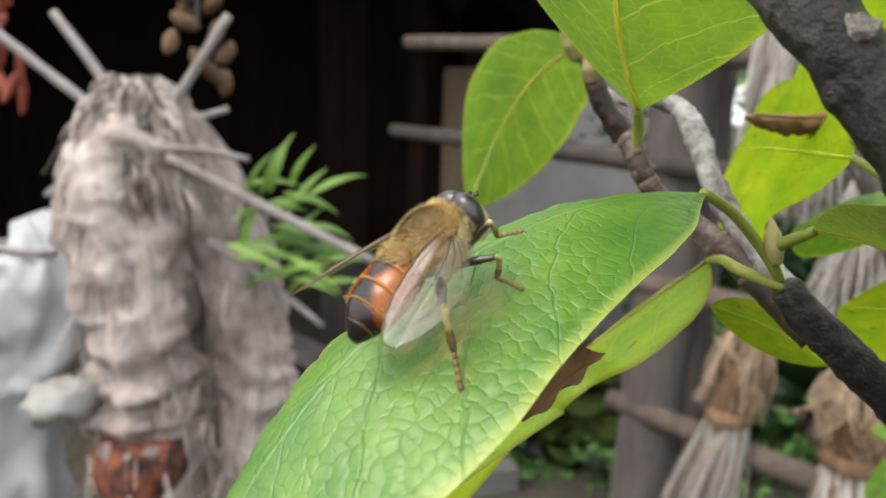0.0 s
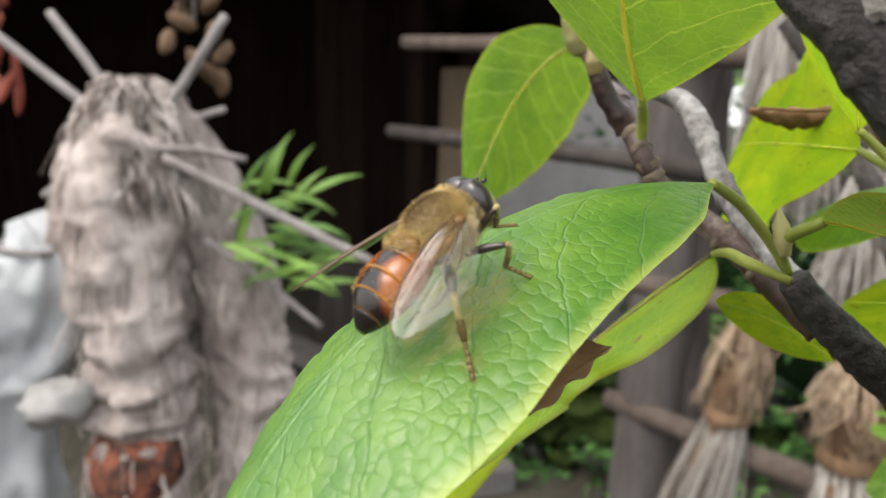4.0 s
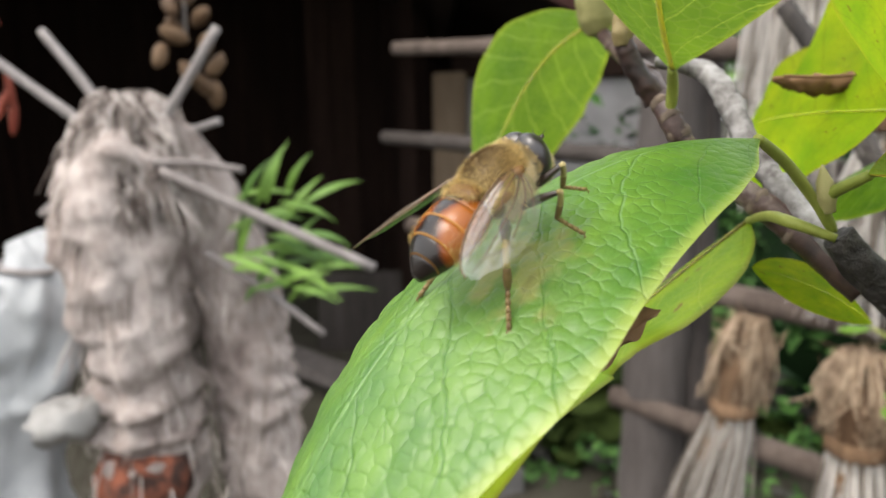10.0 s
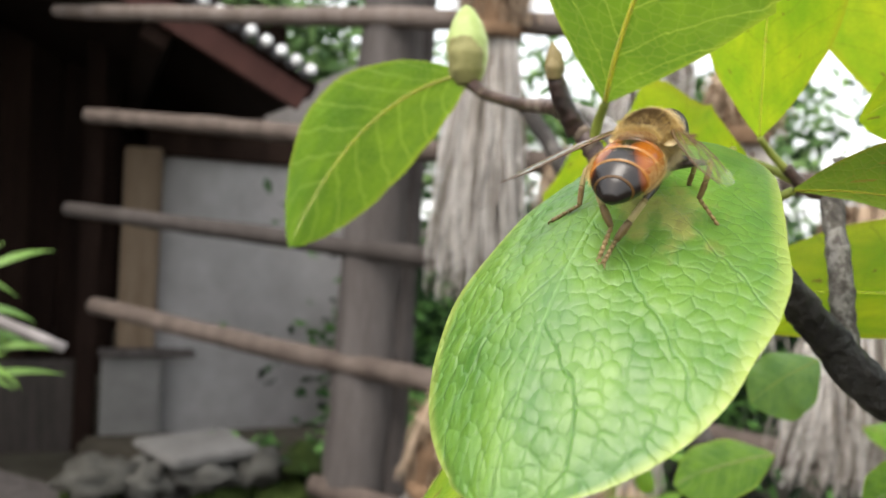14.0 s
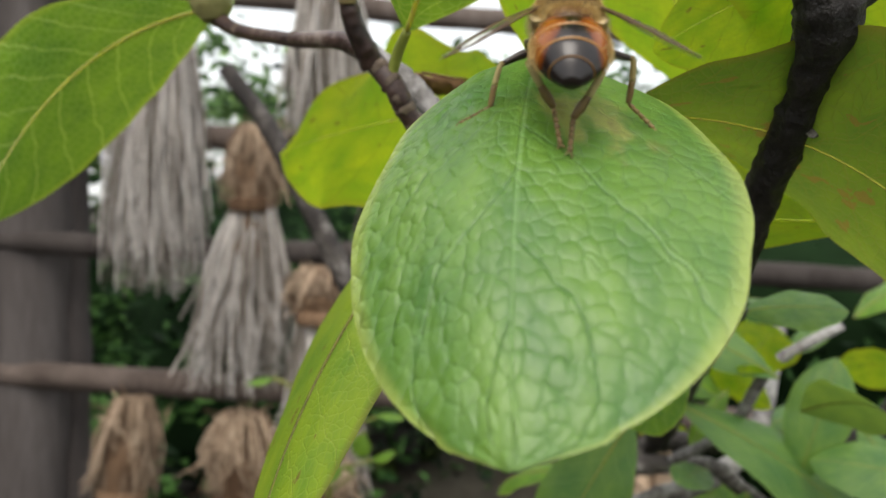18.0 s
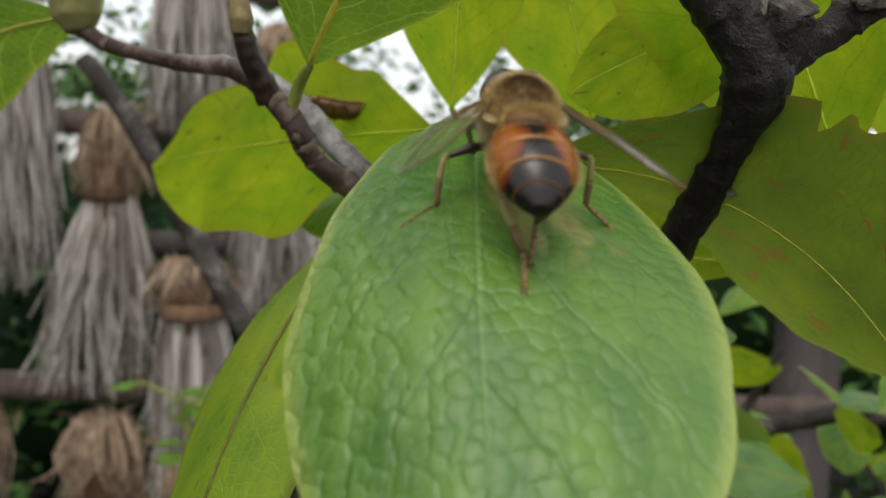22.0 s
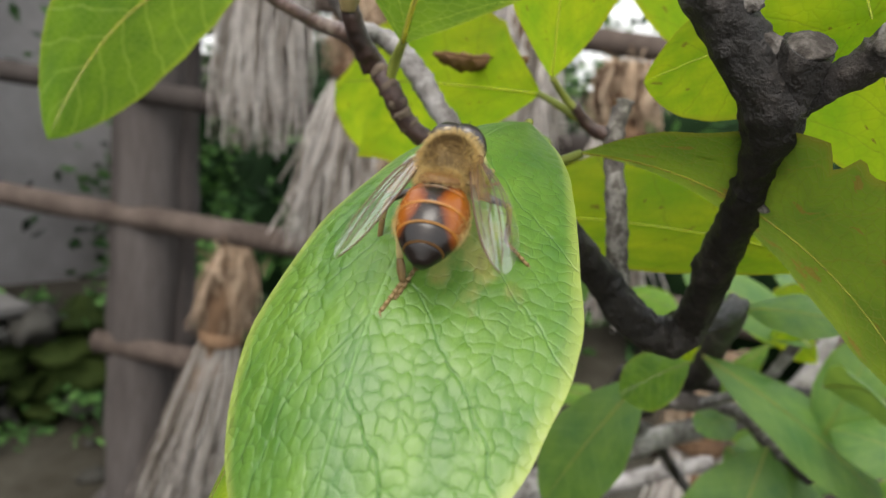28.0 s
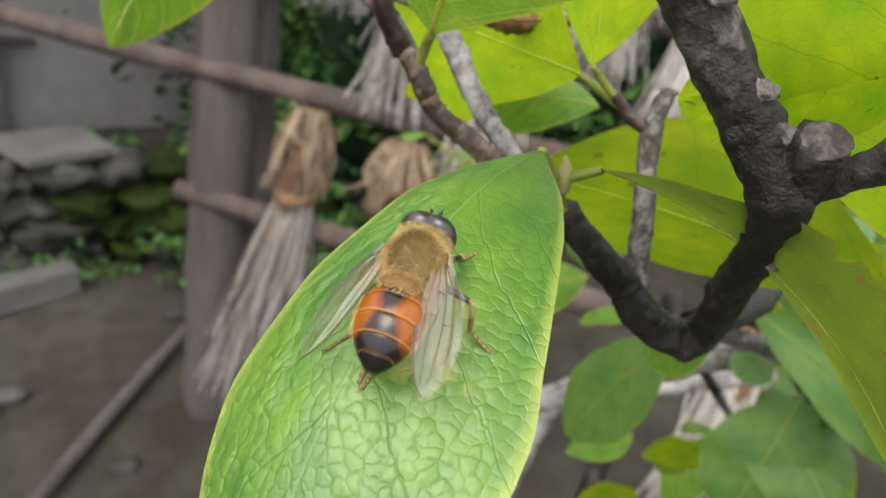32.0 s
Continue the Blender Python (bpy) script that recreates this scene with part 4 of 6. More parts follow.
    for k, (a, b) in enumerate(sticks):
        mid = tuple((np.array(a) + np.array(b)) / 2 + np.array((0, 0, 0.004 * math.sin(k * 2))))
        r = 0.0066 if k < 4 else 0.0048
        tube("stick", [a, mid, b], [r * 1.1, r, r * 0.85], STICK, thing, "bare grey stick", 8, 12, 0.12, k)
    tagged(thing, "tall bundle of wrinkled grey sacking with bare sticks", "bundle")


def bamboo():
    thing = empty("bamboo_sprig", Matrix.Translation((-0.24, 0.93, 1.18)))
    rng = random.Random(8)
    tube("stem", [(-0.03, 0.16, -1.2), (-0.035, 0.14, -0.5), (-0.02, 0.06, -0.06), (0.03, 0, 0.03)], [0.006, 0.005, 0.004, 0.002], BAMBOO, thing, "", 8, 16)
    for k in range(36):
        a = rng.uniform(-0.9, 1.2)
        base = Vector((rng.uniform(-0.03, 0.08), rng.uniform(-0.02, 0.03), rng.uniform(-0.12, 0.02)))
        d = Vector((math.cos(a), rng.uniform(-0.4, 0.4), math.sin(a) * 0.8 + 0.15)).normalized()
        bm, _ = leaf_mesh(base, base + d * rng.uniform(0.055, 0.10), (0.2, -0.6, 0.8), 0.0055, 0.0055, arch=0.14, droop=0.3, rows=6, cols=2, profile=[(0, 0.2), (0.2, 0.9), (0.5, 1), (1, 0.02)])
        part("bamboo_leaf", bm, BAMBOO, thing)
    tagged(thing, "sprig of narrow green bamboo leaves beside the bundle", "bamboo")


def hung_things():
    thing = empty("dried_cobs", Matrix.Translation((-0.31, 1.0, 1.40)))
    rng = random.Random(2)
    for k in range(11):
        m = pose(rng.uniform(-0.03, 0.03), rng.uniform(-0.02, 0.02), -0.075 + k * 0.012, rng.uniform(0, 60), rng.uniform(0, 60), rng.uniform(0, 360))
        blob("cob", m, (0.010, 0.010, 0.018), NUT, thing, "", 0.2, 10, 8, k)
    tube("string", [(0, 0, 0.0), (0.002, 0, 0.5), (0, 0, 1.05)], [0.002, 0.002], STICK, thing, "", 6, 8)
    tagged(thing, "cluster of brown dried cobs hung on a string", "dried cobs")
    thing = empty("dried_peppers", Matrix.Translation((-0.56, 1.0, 1.44)))
    for k in range(26):
        h = -0.14 + k * 0.012
        m = pose(rng.uniform(-0.02, 0.02), rng.uniform(-0.02, 0.02), h, rng.uniform(-40, 40), rng.uniform(-40, 40), rng.uniform(0, 360))
        blob("pepper", m, (0.006, 0.006, 0.024), RED_DRY, thing, "", 0.25, 8, 8, k)
    tube("string", [(0, 0, -0.1), (0.002, 0, 0.4), (0, 0, 1.0)], [0.002, 0.002], STICK, thing, "", 6, 8)
    tagged(thing, "string of dried red peppers hanging down", "peppers")
    thing = empty("white_sack", Matrix.Translation((-0.60, 1.02, 0)))
    bm = bmesh.new()
    tube_into(bm, [(0, 0, 0.0), (0.0, 0, 0.55), (0.0, 0, 0.88), (0.045, 0, 1.0), (0.06, 0, 1.09), (0.04, 0, 1.14)], [0.085, 0.075, 0.06, 0.072, 0.058, 0.02], 40, 70, 0.45, 3)
    part("sack", bm, SACK_WHITE, thing)
    bm = bmesh.new()
    tube_into(bm, [(0.058 + 0.052 * math.cos(a), 0.052 * math.sin(a), 1.105 + 0.004 * math.sin(2 * a)) for a in [2 * math.pi * j / 16 for j in range(17)]], [0.004, 0.005, 0.004], 6, 40)
    part("tie", bm, STICK, thing, "grey cord round the neck of the sack")
    tagged(thing, "crumpled white woven plastic sack standing upright", "sack")
    b = blob("stone", Matrix(), (0.045, 0.04, 0.028), SLAB_PALE, None, "", 0.55, 14, 10, 4)
    b.location = (-0.48, 0.93, 0.92)
    tagged(b, "pale rounded stone wedged against the bundle", "stone")


def sprig(x, y, z):
    """A weed with small round leaves that grows up behind the fence."""
    thing = empty("weed", Matrix.Translation((x, y, 0)))
    rng = random.Random(6)
    tube("stem", [(0.05, 0.03, 0), (0.03, 0.02, z * 0.6), (0, 0, z)], [0.004, 0.003, 0.0015], PETIOLE, thing, "", 8, 16)
    for k in range(22):
        base = Vector((rng.gauss(0, 0.02), rng.gauss(0, 0.02), z + rng.uniform(-0.07, 0.02)))
        d = Vector((rng.gauss(0, 1), rng.gauss(0, 1), rng.gauss(0.2, 0.5))).normalized() * rng.uniform(0.014, 0.027)
        bm, _ = leaf_mesh(base, base + d, (rng.gauss(-0.3, 0.3), rng.gauss(-0.3, 0.3), 0.9), d.length * 0.36, d.length * 0.36, arch=0.1, droop=0.3, rows=8, cols=4)
        part("weed_leaf", bm, LEAF_GREEN, thing)
        tube("leaf_stalk", [(0.0, 0.0, base.z - 0.02), tuple(base)], [0.0012, 0.001], PETIOLE, thing, "", 6, 4)
    tagged(thing, "upright weed with small rounded green leaves", "weed")


# ---- the shrub ----
def shrub_wood():
    thing = empty("shrub")
    Z = 1.32
    W = lambda x, y, z: (x, y, Z + z)
    tube("trunk", [W(0.235, 0.27, -1.32), W(0.215, 0.215, -0.5), W(0.195, 0.175, -0.143), W(0.187, 0.154, -0.115), W(0.194, 0.141, -0.100), W(0.150, 0.111, -0.068), W(0.097, 0.0794, -0.0421), W(0.070, 0.0665, -0.0350), W(0.0560, 0.0655, -0.0345)], [0.012, 0.006, 0.0038, 0.0036, 0.0040, 0.0032, 0.0023, 0.0019, 0.0022], BARK_DARK, thing, "dark gnarled main stem", 16, 120, 0.28, 1)
    tube("limb", [W(0.0322, 0.0695, -0.0170), W(0.0365, 0.0690, -0.0215), W(0.0430, 0.0685, -0.0270), W(0.0458, 0.0665, -0.0308), W(0.0486, 0.0647, -0.0333), W(0.0515, 0.0627, -0.0339), W(0.0521, 0.0604, -0.0307), W(0.0430, 0.0532, -0.0198), W(0.0372, 0.0486, -0.0135), W(0.0328, 0.0453, -0.0088), W(0.0273, 0.0422, -0.0037), W(0.0240, 0.0441, 0.0009), W(0.0207, 0.0463, 0.0055), W(0.0163, 0.0480, 0.0116), W(0.008, 0.0485, 0.021), W(0.003, 0.044, 0.030), W(-0.002, 0.036, 0.05)], [0.0015, 0.0018, 0.0021, 0.0023, 0.0025, 0.0026, 0.0023, 0.0021, 0.00185, 0.0019, 0.0026, 0.00225, 0.0022, 0.0023, 0.0025, 0.0027, 0.003], BARK_DARK, thing, "dark forked limb with ringed bark", 28, 320, 0.17, 2, 0.0058, 0.13)
    tube("limb", [W(0.0275, 0.0420, -0.0032), W(0.0290, 0.0390, -0.0012), W(0.0297, 0.0365, 0.0009), W(0.0302, 0.0340, 0.0030), W(0.0305, 0.0318, 0.0047)], [0.0018, 0.0013, 0.0015, 0.0021, 0.0019], BARK, thing, "pruned side limb with a pale callus", 18, 48, 0.2, 3, 0.0019)
    blob("cut_face", frame_from(Vector(W(0.0290, 0.0333, 0.0033)), (-0.85, -0.30, 0.30), (0.002, -0.0075, 0.0060)), (0.0018, 0.0008, 0.0033), CUT_WOOD, thing, "pale healed cut", 0.14, 30, 18, 3, 3.0)
    tube("stub", [W(0.0272, 0.0420, -0.0028), W(0.0262, 0.0398, 0.0012)], [0.0023, 0.0021], BARK_DARK, thing, "short pruned stub", 16, 10, 0.2, 5)
    blob("cut_face", frame_from(Vector(W(0.0260, 0.0396, 0.0014)), (-0.45, -0.35, 0.8), (1, 0, 0)), (0.0018, 0.0004, 0.0018), CUT_WOOD, thing, "pale healed cut", 0.16, 30, 18, 6, 3.0)
    tube("stub", [W(0.0470, 0.0690, -0.0290), W(0.0480, 0.0715, -0.020), W(0.0505, 0.0760, -0.0105), W(0.0535, 0.0775, -0.0060)], [0.0017, 0.0013, 0.0014, 0.0010], BARK, thing, "broken upright stub", 14, 50, 0.25, 8, 0.006)
    tube("twig", [W(0.0505, 0.0760, -0.0105), W(0.0495, 0.0795, -0.0095), W(0.0475, 0.081, -0.007)], [0.0011, 0.0009, 0.0008], TWIG_RED, thing, "", 10, 16, 0.2, 9)
    # oval leaf scars and the pale top of the stub
    for k, (p, n, r) in enumerate(((W(0.0222, 0.0430, 0.0040), (-0.55, -0.75, 0.1), 0.0012), (W(0.0240, 0.0418, 0.0012), (-0.5, -0.8, 0.1), 0.0013), (W(0.0310, 0.0420, -0.0075), (-0.6, -0.7, 0.2), 0.0010), (W(0.0355, 0.0455, -0.0125), (-0.55, -0.8, 0.1), 0.0011), (W(0.0176, 0.0450, 0.0098), (-0.4, -0.9, 0.1), 0.0013))):
        bm = bmesh.new()
        m = frame_from(Vector(p), n, (0, 0, 1))
        blob_into(bm, m, (r * 0.95, r * 0.16, r * 0.62), 0.35, 20, 12, k * 7, 2.0)
        part("leaf_scar", bm, CUT_WOOD, thing, "pale oval leaf scar")
    blob("cut_face", frame_from(Vector(W(0.0536, 0.0775, -0.0058)), (0.1, 0, 1), (0, 1, 0)), (0.0012, 0.0005, 0.0012), BARK_PALE, thing, "whitened cut top", 0.25, 14, 8, 8)
    # the twig that carries the upper leaves and the large bud
    way = [W(0.0390, 0.0760, -0.0238), W(0.0310, 0.0832, -0.0158), W(0.0248, 0.0870, -0.0110), W(0.0222, 0.0885, -0.0065), W(0.0212, 0.095, -0.0015), W(0.0222, 0.108, 0.0005), W(0.0232, 0.1225, 0.0035), W(0.0228, 0.1285, 0.006)]
    girth = [0.0017, 0.0015, 0.0012, 0.0013, 0.0012, 0.0010, 0.0010, 0.0012]
    tube("twig", way, girth, TWIG_RED, thing, "ringed red-brown twig", 16, 150, 0.09, 10)
    line, round_it = spline(way, 200), np.interp(np.linspace(0, 1, 200), np.linspace(0, 1, len(girth)), girth)
    for k, i in enumerate((18, 30, 43, 57, 66, 74, 84, 93, 112, 141, 172)):
        a, b = Vector(line[i]), Vector(line[i + 3])
        d, r = (b - a).normalized() * (0.0004 + 0.0001 * (k % 3)), float(round_it[i])
        tube("leaf_scar", [tuple(a - d), tuple(a), tuple(a + d)], [r * 0.98, r * (1.06 + 0.05 * (k % 2)), r * 0.98], TWIG_RING, thing, "pale ring round the twig", 14, 7, 0.25, k * 3)
    tube("twig", [W(0.0212, 0.0905, -0.0045), W(0.0185, 0.0905, -0.001), W(0.0172, 0.0905, 0.002)], [0.0014, 0.0012, 0.0011], TWIG_RED, thing, "short spur", 12, 24, 0.2, 11, 0.0024)
    tube("bud", [W(0.0172, 0.0905, 0.0016), W(0.0171, 0.0905, 0.0030), W(0.0168, 0.0905, 0.0046), W(0.0165, 0.0906, 0.0062)], [0.0009, 0.0013, 0.0010, 0.0001], BUD_BROWN, thing, "pointed brown bud", 12, 18, 0.12, 1)
    tube("bud_scale", [W(0.0169, 0.0901, 0.0016), W(0.0166, 0.0899, 0.0030), W(0.0163, 0.0901, 0.0044)], [0.0009, 0.0010, 0.0002], BUD_BROWN, thing, "brown scale of the bud", 10, 14, 0.12, 4)
    axis = lambda t: W(0.0226 - 0.0006 * t, 0.1290 + 0.0016 * t, 0.0055 + 0.0140 * t)
    tube("bud", [axis(0), axis(0.12), axis(0.32), axis(0.55), axis(0.78), axis(0.93), axis(1.0)], [0.0014, 0.0028, 0.0036, 0.0037, 0.0027, 0.0014, 0.0003], BUD_GREEN, thing, "plump pale green bud", 20, 40, 0.06, 2)
    tube("bud_scale", [tuple(np.array(axis(t)) + np.array((-0.0005, -0.0006, 0))) for t in (0.0, 0.15, 0.35, 0.55, 0.68)], [0.0015, 0.0029, 0.0034, 0.0029, 0.0012], BUD_OLIVE, thing, "olive outer scale of the bud", 18, 30, 0.1, 6)
    tube("bud", [W(0.0310, 0.0688, -0.0146), W(0.0306, 0.0688, -0.0132), W(0.0303, 0.0688, -0.0118), W(0.0300, 0.0689, -0.0103)], [0.0005, 0.0009, 0.0007, 0.0001], BUD_OLIVE, thing, "pointed olive bud", 12, 16, 0.12, 3)
    # a paler twig behind it
    tube("twig", [W(0.040, 0.072, -0.024), W(0.0345, 0.081, -0.0165), W(0.0320, 0.0885, -0.0105), W(0.0315, 0.096, -0.0045), W(0.030, 0.101, -0.001), W(0.0245, 0.103, 0.0005)], [0.0015, 0.0013, 0.0014, 0.0015, 0.0013, 0.001], BARK_PALE, thing, "pale grey twig", 14, 90, 0.24, 12, 0.0065)
    # a long grey branch in the middle distance
    tube("branch", [W(0.20, 0.24, -0.12), W(0.175, 0.265, -0.075), W(0.163, 0.285, -0.036), W(0.147, 0.30, 0.005), W(0.135, 0.315, 0.03)], [0.0055, 0.005, 0.0045, 0.004, 0.0035], BARK, thing, "long grey branch", 12, 40, 0.18, 13)
    tube("branch", [W(0.194, 0.141, -0.100), W(0.207, 0.112, -0.0965), W(0.2135, 0.0848, -0.0894), W(0.222, 0.055, -0.079), W(0.240, 0.010, -0.062)], [0.0036, 0.0030, 0.0030, 0.0028, 0.0024], BARK_DARK, thing, "dark lower branch", 12, 50, 0.2, 15, 0.014)
    tube("twig", [W(0.2135, 0.0848, -0.0894), W(0.2252, 0.0795, -0.0791), W(0.2296, 0.0730, -0.0627)], [0.0022, 0.0014, 0.0011], BARK_DARK, thing, "thin dark twig", 10, 24, 0.2, 43, 0.012)
    tube("branch", [W(0.189, 0.150, -0.110), W(0.1848, 0.1191, -0.1003), W(0.1803, 0.1050, -0.1033), W(0.1758, 0.0895, -0.1059)], [0.0034, 0.0026, 0.0022, 0.0016], BARK, thing, "grey lower branch", 12, 40, 0.2, 14, 0.012)
    tube("twig", [W(0.180, 0.128, -0.100), W(0.1631, 0.1036, -0.0804), W(0.1616, 0.0928, -0.0610), W(0.172, 0.080, -0.050)], [0.0018, 0.0015, 0.0016, 0.0012], BARK_PALE, thing, "pale bare twig", 10, 40, 0.15, 40, 0.012)
    tube("twig", [W(0.1885, 0.1578, -0.1241), W(0.2229, 0.1701, -0.1427), W(0.2545, 0.1771, -0.1705), W(0.2560, 0.1652, -0.1787)], [0.0032, 0.0026, 0.0024, 0.0018], BARK_DARK, thing, "thin dark twig", 10, 40, 0.15, 41, 0.012)
    tube("branch", [W(0.245, 0.30, -1.3), W(0.255, 0.305, -0.5), W(0.2725, 0.2879, -0.2673), W(0.2945, 0.2729, -0.2571), W(0.3214, 0.2546, -0.2402), W(0.3446, 0.2332, -0.2266), W(0.3615, 0.2151, -0.2156)], [0.009, 0.007, 0.0055, 0.0052, 0.0050, 0.0046, 0.0042], BARK_PALE, thing, "pale bare branch", 12, 70, 0.15, 42, 0.03)
    tube("branch", [W(0.13, 0.20, -0.17), W(0.20, 0.16, -0.135), W(0.27, 0.14, -0.12), W(0.33, 0.15, -0.07)], [0.005, 0.0045, 0.004, 0.003], BARK_PALE, thing, "pale bare branch", 12, 40, 0.18, 16)
    tagged(thing, "gnarled dark-barked shrub with pruned stubs and buds", "shrub")


def shrub_leaves():
    Z = 1.32
    W = lambda x, y, z: (x, y, Z + z)
    near = dict(rows=70, cols=44)
    # the leaf on which the fly sits
    prof = [(0, 0.02), (0.06, 0.2), (0.12, 0.4), (0.23, 0.62), (0.35, 0.76), (0.46, 0.88), (0.6, 0.985), (0.7, 1.0), (0.8, 0.9), (0.87, 0.74), (0.93, 0.52), (0.97, 0.3), (1, 0.02)]
    leaf("broad glossy green leaf with raised veins and a yellowed patch", W(0.0218, 0.0635, -0.0076), W(-0.0147, 0.0400, -0.0306), (-0.254, -0.446, 0.858), 0.0129, 0.0084, LEAF_MAIN, [W(0.0318, 0.0695, -0.0165), W(0.0294, 0.0692, -0.0131), W(0.0263, 0.0676, -0.0101), W(0.0235, 0.0654, -0.0084), W(0.0218, 0.0635, -0.0076)], 0.0005, arch=0.139, droop=0.67, droop_left=0.11, bend=0.064, twist=-0.37, profile=prof, rows=170, cols=110, puff=0.00025, seed=3, rib=0.55, sunk=1.3)
    leaf("hanging yellow-green leaf with a pale midrib", W(0.0241, 0.1317, 0.0083), W(0.0073, 0.1963, -0.0293), (-0.599, -0.514, -0.614), 0.0135, 0.0123, LEAF_GREEN, [W(0.0228, 0.1265, 0.0050), W(0.0234, 0.129, 0.0070), W(0.0241, 0.1317, 0.0083)], arch=-0.11, droop=0.22, droop_left=0.32, bend=0.082, twist=-0.11, ripple=0.05, seed=1, **near)
    leaf("bright green leaf with a brown nick in its rim", W(0.0211, 0.0847, -0.0013), W(0.0144, 0.0340, 0.0358), (-0.487, -0.474, -0.734), 0.0191, 0.0188, LEAF_GREEN, [W(0.0222, 0.0885, -0.0065), W(0.0220, 0.0872, -0.0035), W(0.0211, 0.0847, -0.0013)], 0.00062, arch=0.039, droop=0.21, droop_left=0.17, bend=-0.076, twist=0.23, seed=2, nick=(0.33, 1), **near)
    leaf("small green leaf with backlight put into its bright colour", W(0.0430, 0.0815, -0.0036), W(0.0385, 0.0775, 0.0290), (-0.8, -0.55, 0.1), 0.0088, 0.0088, LEAF_YELLOW_BACKLIT, [W(0.0495, 0.0795, -0.0095), W(0.0460, 0.0815, -0.0060), W(0.0430, 0.0815, -0.0036)], 0.0005, arch=0.05, droop=0.2, seed=4, **near)
    leaf("yellowing leaf with dead brown edges", W(0.046, 0.0865, -0.0060), W(0.0657, 0.1738, -0.0115), (-0.60, -0.62, 0.20), 0.0160, 0.0190, LEAF_YELLOW_BACKLIT, [W(0.0495, 0.0795, -0.0095), W(0.0475, 0.083, -0.0075), W(0.046, 0.0865, -0.006)], 0.00055, arch=0.03, droop=0.15, ripple=0.16, seed=5, torn=0.4, profile=[(0, 0.02), (0.1, 0.36), (0.25, 0.76), (0.4, 0.98), (0.52, 1.0), (0.64, 0.95), (0.76, 0.76), (0.87, 0.46), (0.95, 0.19), (1, 0.01)], **near)
    roll = empty("dead_leaf", Matrix.Translation(W(0.0400, 0.1030, -0.0022)))
    tube("blade", [(0, 0, 0), (0.0050, 0.0002, -0.0008), (0.0115, -0.0004, -0.0004), (0.0180, -0.0012, 0.0006)], [0.0004, 0.0012, 0.0014, 0.0005], DEAD_LEAF, roll, "", 14, 40, 0.5, 4)
    tube("midrib", [(0.0010, -0.0008, 0.0004), (0.0060, -0.0016, 0.0002), (0.0110, -0.0022, 0.0004)], [0.0002, 0.00025, 0.0001], DEAD_LEAF, roll, "", 6, 12)
    tagged(roll, "rolled dead brown leaf on a yellowing leaf", "leaf", "leaves of the shrub")
    leaf("large green leaf with a torn rim and brown spots", W(0.0325, 0.0656, -0.0109), W(0.0435, 0.0306, -0.0291), (-0.637, 0.188, -0.747), 0.0152, 0.0187, LEAF_TORN_SHADED, [W(0.0318, 0.0695, -0.0165), W(0.0305, 0.0690, -0.0135), W(0.0325, 0.0656, -0.0109)], 0.0006, arch=-0.106, droop=0.39, droop_left=0.04, bend=-0.114, twist=0.51, seed=6, torn=0.12, bites=((0.53, -1, 0.20, 0.022), (0.60, -1, 0.07, 0.03)), **near)
    broad = [(0, 0.02), (0.05, 0.42), (0.13, 0.78), (0.25, 0.97), (0.4, 1.0), (0.6, 1.0), (0.72, 0.93), (0.83, 0.74), (0.92, 0.46), (0.97, 0.24), (1, 0.015)]
    leaf("green leaf in the shade of a broader leaf", W(0.0308, 0.0858, -0.0180), W(-0.0131, 0.0638, -0.0487), (-0.628, 0.229, 0.743), 0.0092, 0.0143, LEAF_BROWNED, [W(0.0318, 0.0688, -0.0170), W(0.0286, 0.0712, -0.0158), W(0.0292, 0.0775, -0.0162), W(0.0308, 0.0858, -0.0180)], 0.00055, arch=0.01, droop=0.28, droop_left=0.34, bend=0.097, twist=-0.71, seed=7, torn=0.15, bites=((0.37, -1, 0.75, 0.075),), profile=broad, **near)
    leaf("small yellow-green leaf behind the branch", W(0.0455, 0.0850, -0.0300), W(0.0312, 0.0850, -0.0232), (-0.3, -0.5, 0.8), 0.0036, 0.0036, LEAF_YELLOW_BACKLIT, arch=0.08, droop=0.1, seed=8)
    # leaves behind the limb; their raised yellow-green stands in for light from behind
    leaf("rounded leaf behind the dark limb, brightened for backlight", W(0.0460, 0.0420, 0.0065), W(0.0396, 0.0644, -0.0028), (-0.75, -0.35, 0.55), 0.0080, 0.0075, LEAF_YELLOW_BACKLIT, arch=0.06, droop=0.1, seed=9, **near)
    leaf("green leaf with backlight put into its bright colour", W(0.0480, 0.0380, -0.0110), W(0.0452, 0.0560, 0.0290), (-0.85, -0.40, 0.25), 0.0145, 0.0150, LEAF_YELLOW_BACKLIT, arch=0.06, droop=0.12, seed=10, **near)
    leaf("large pale green leaf with backlight put into its colour", W(0.0730, 0.0758, -0.0025), W(0.0719, 0.0900, 0.0440), (-0.78, -0.6, 0.1), 0.0150, 0.0155, LEAF_YELLOW_BACKLIT, arch=0.06, droop=0.12, seed=11, **near)
    leaf("flat green leaf under the torn leaf", W(0.0640, 0.0460, -0.0215), W(0.0585, 0.1080, -0.0290), (-0.62, -0.2, 0.75), 0.0085, 0.0190, LEAF_YELLOW_BACKLIT, arch=0.05, droop=0.08, seed=12, **near)
    leaf("green leaf at the rim of the shrub", W(0.0680, 0.0250, -0.015), W(0.062, 0.035, 0.030), (-0.85, -0.45, 0.2), 0.016, 0.016, LEAF_YELLOW_BACKLIT, arch=0.06, droop=0.12, seed=13)
    leaf("light green leaf behind the twig", W(0.0646, 0.100, -0.0147), W(0.0560, 0.1200, -0.0200), (-0.45, -0.35, 0.8), 0.0075, 0.0075, LEAF_GREEN, arch=0.1, droop=0.25, seed=14)
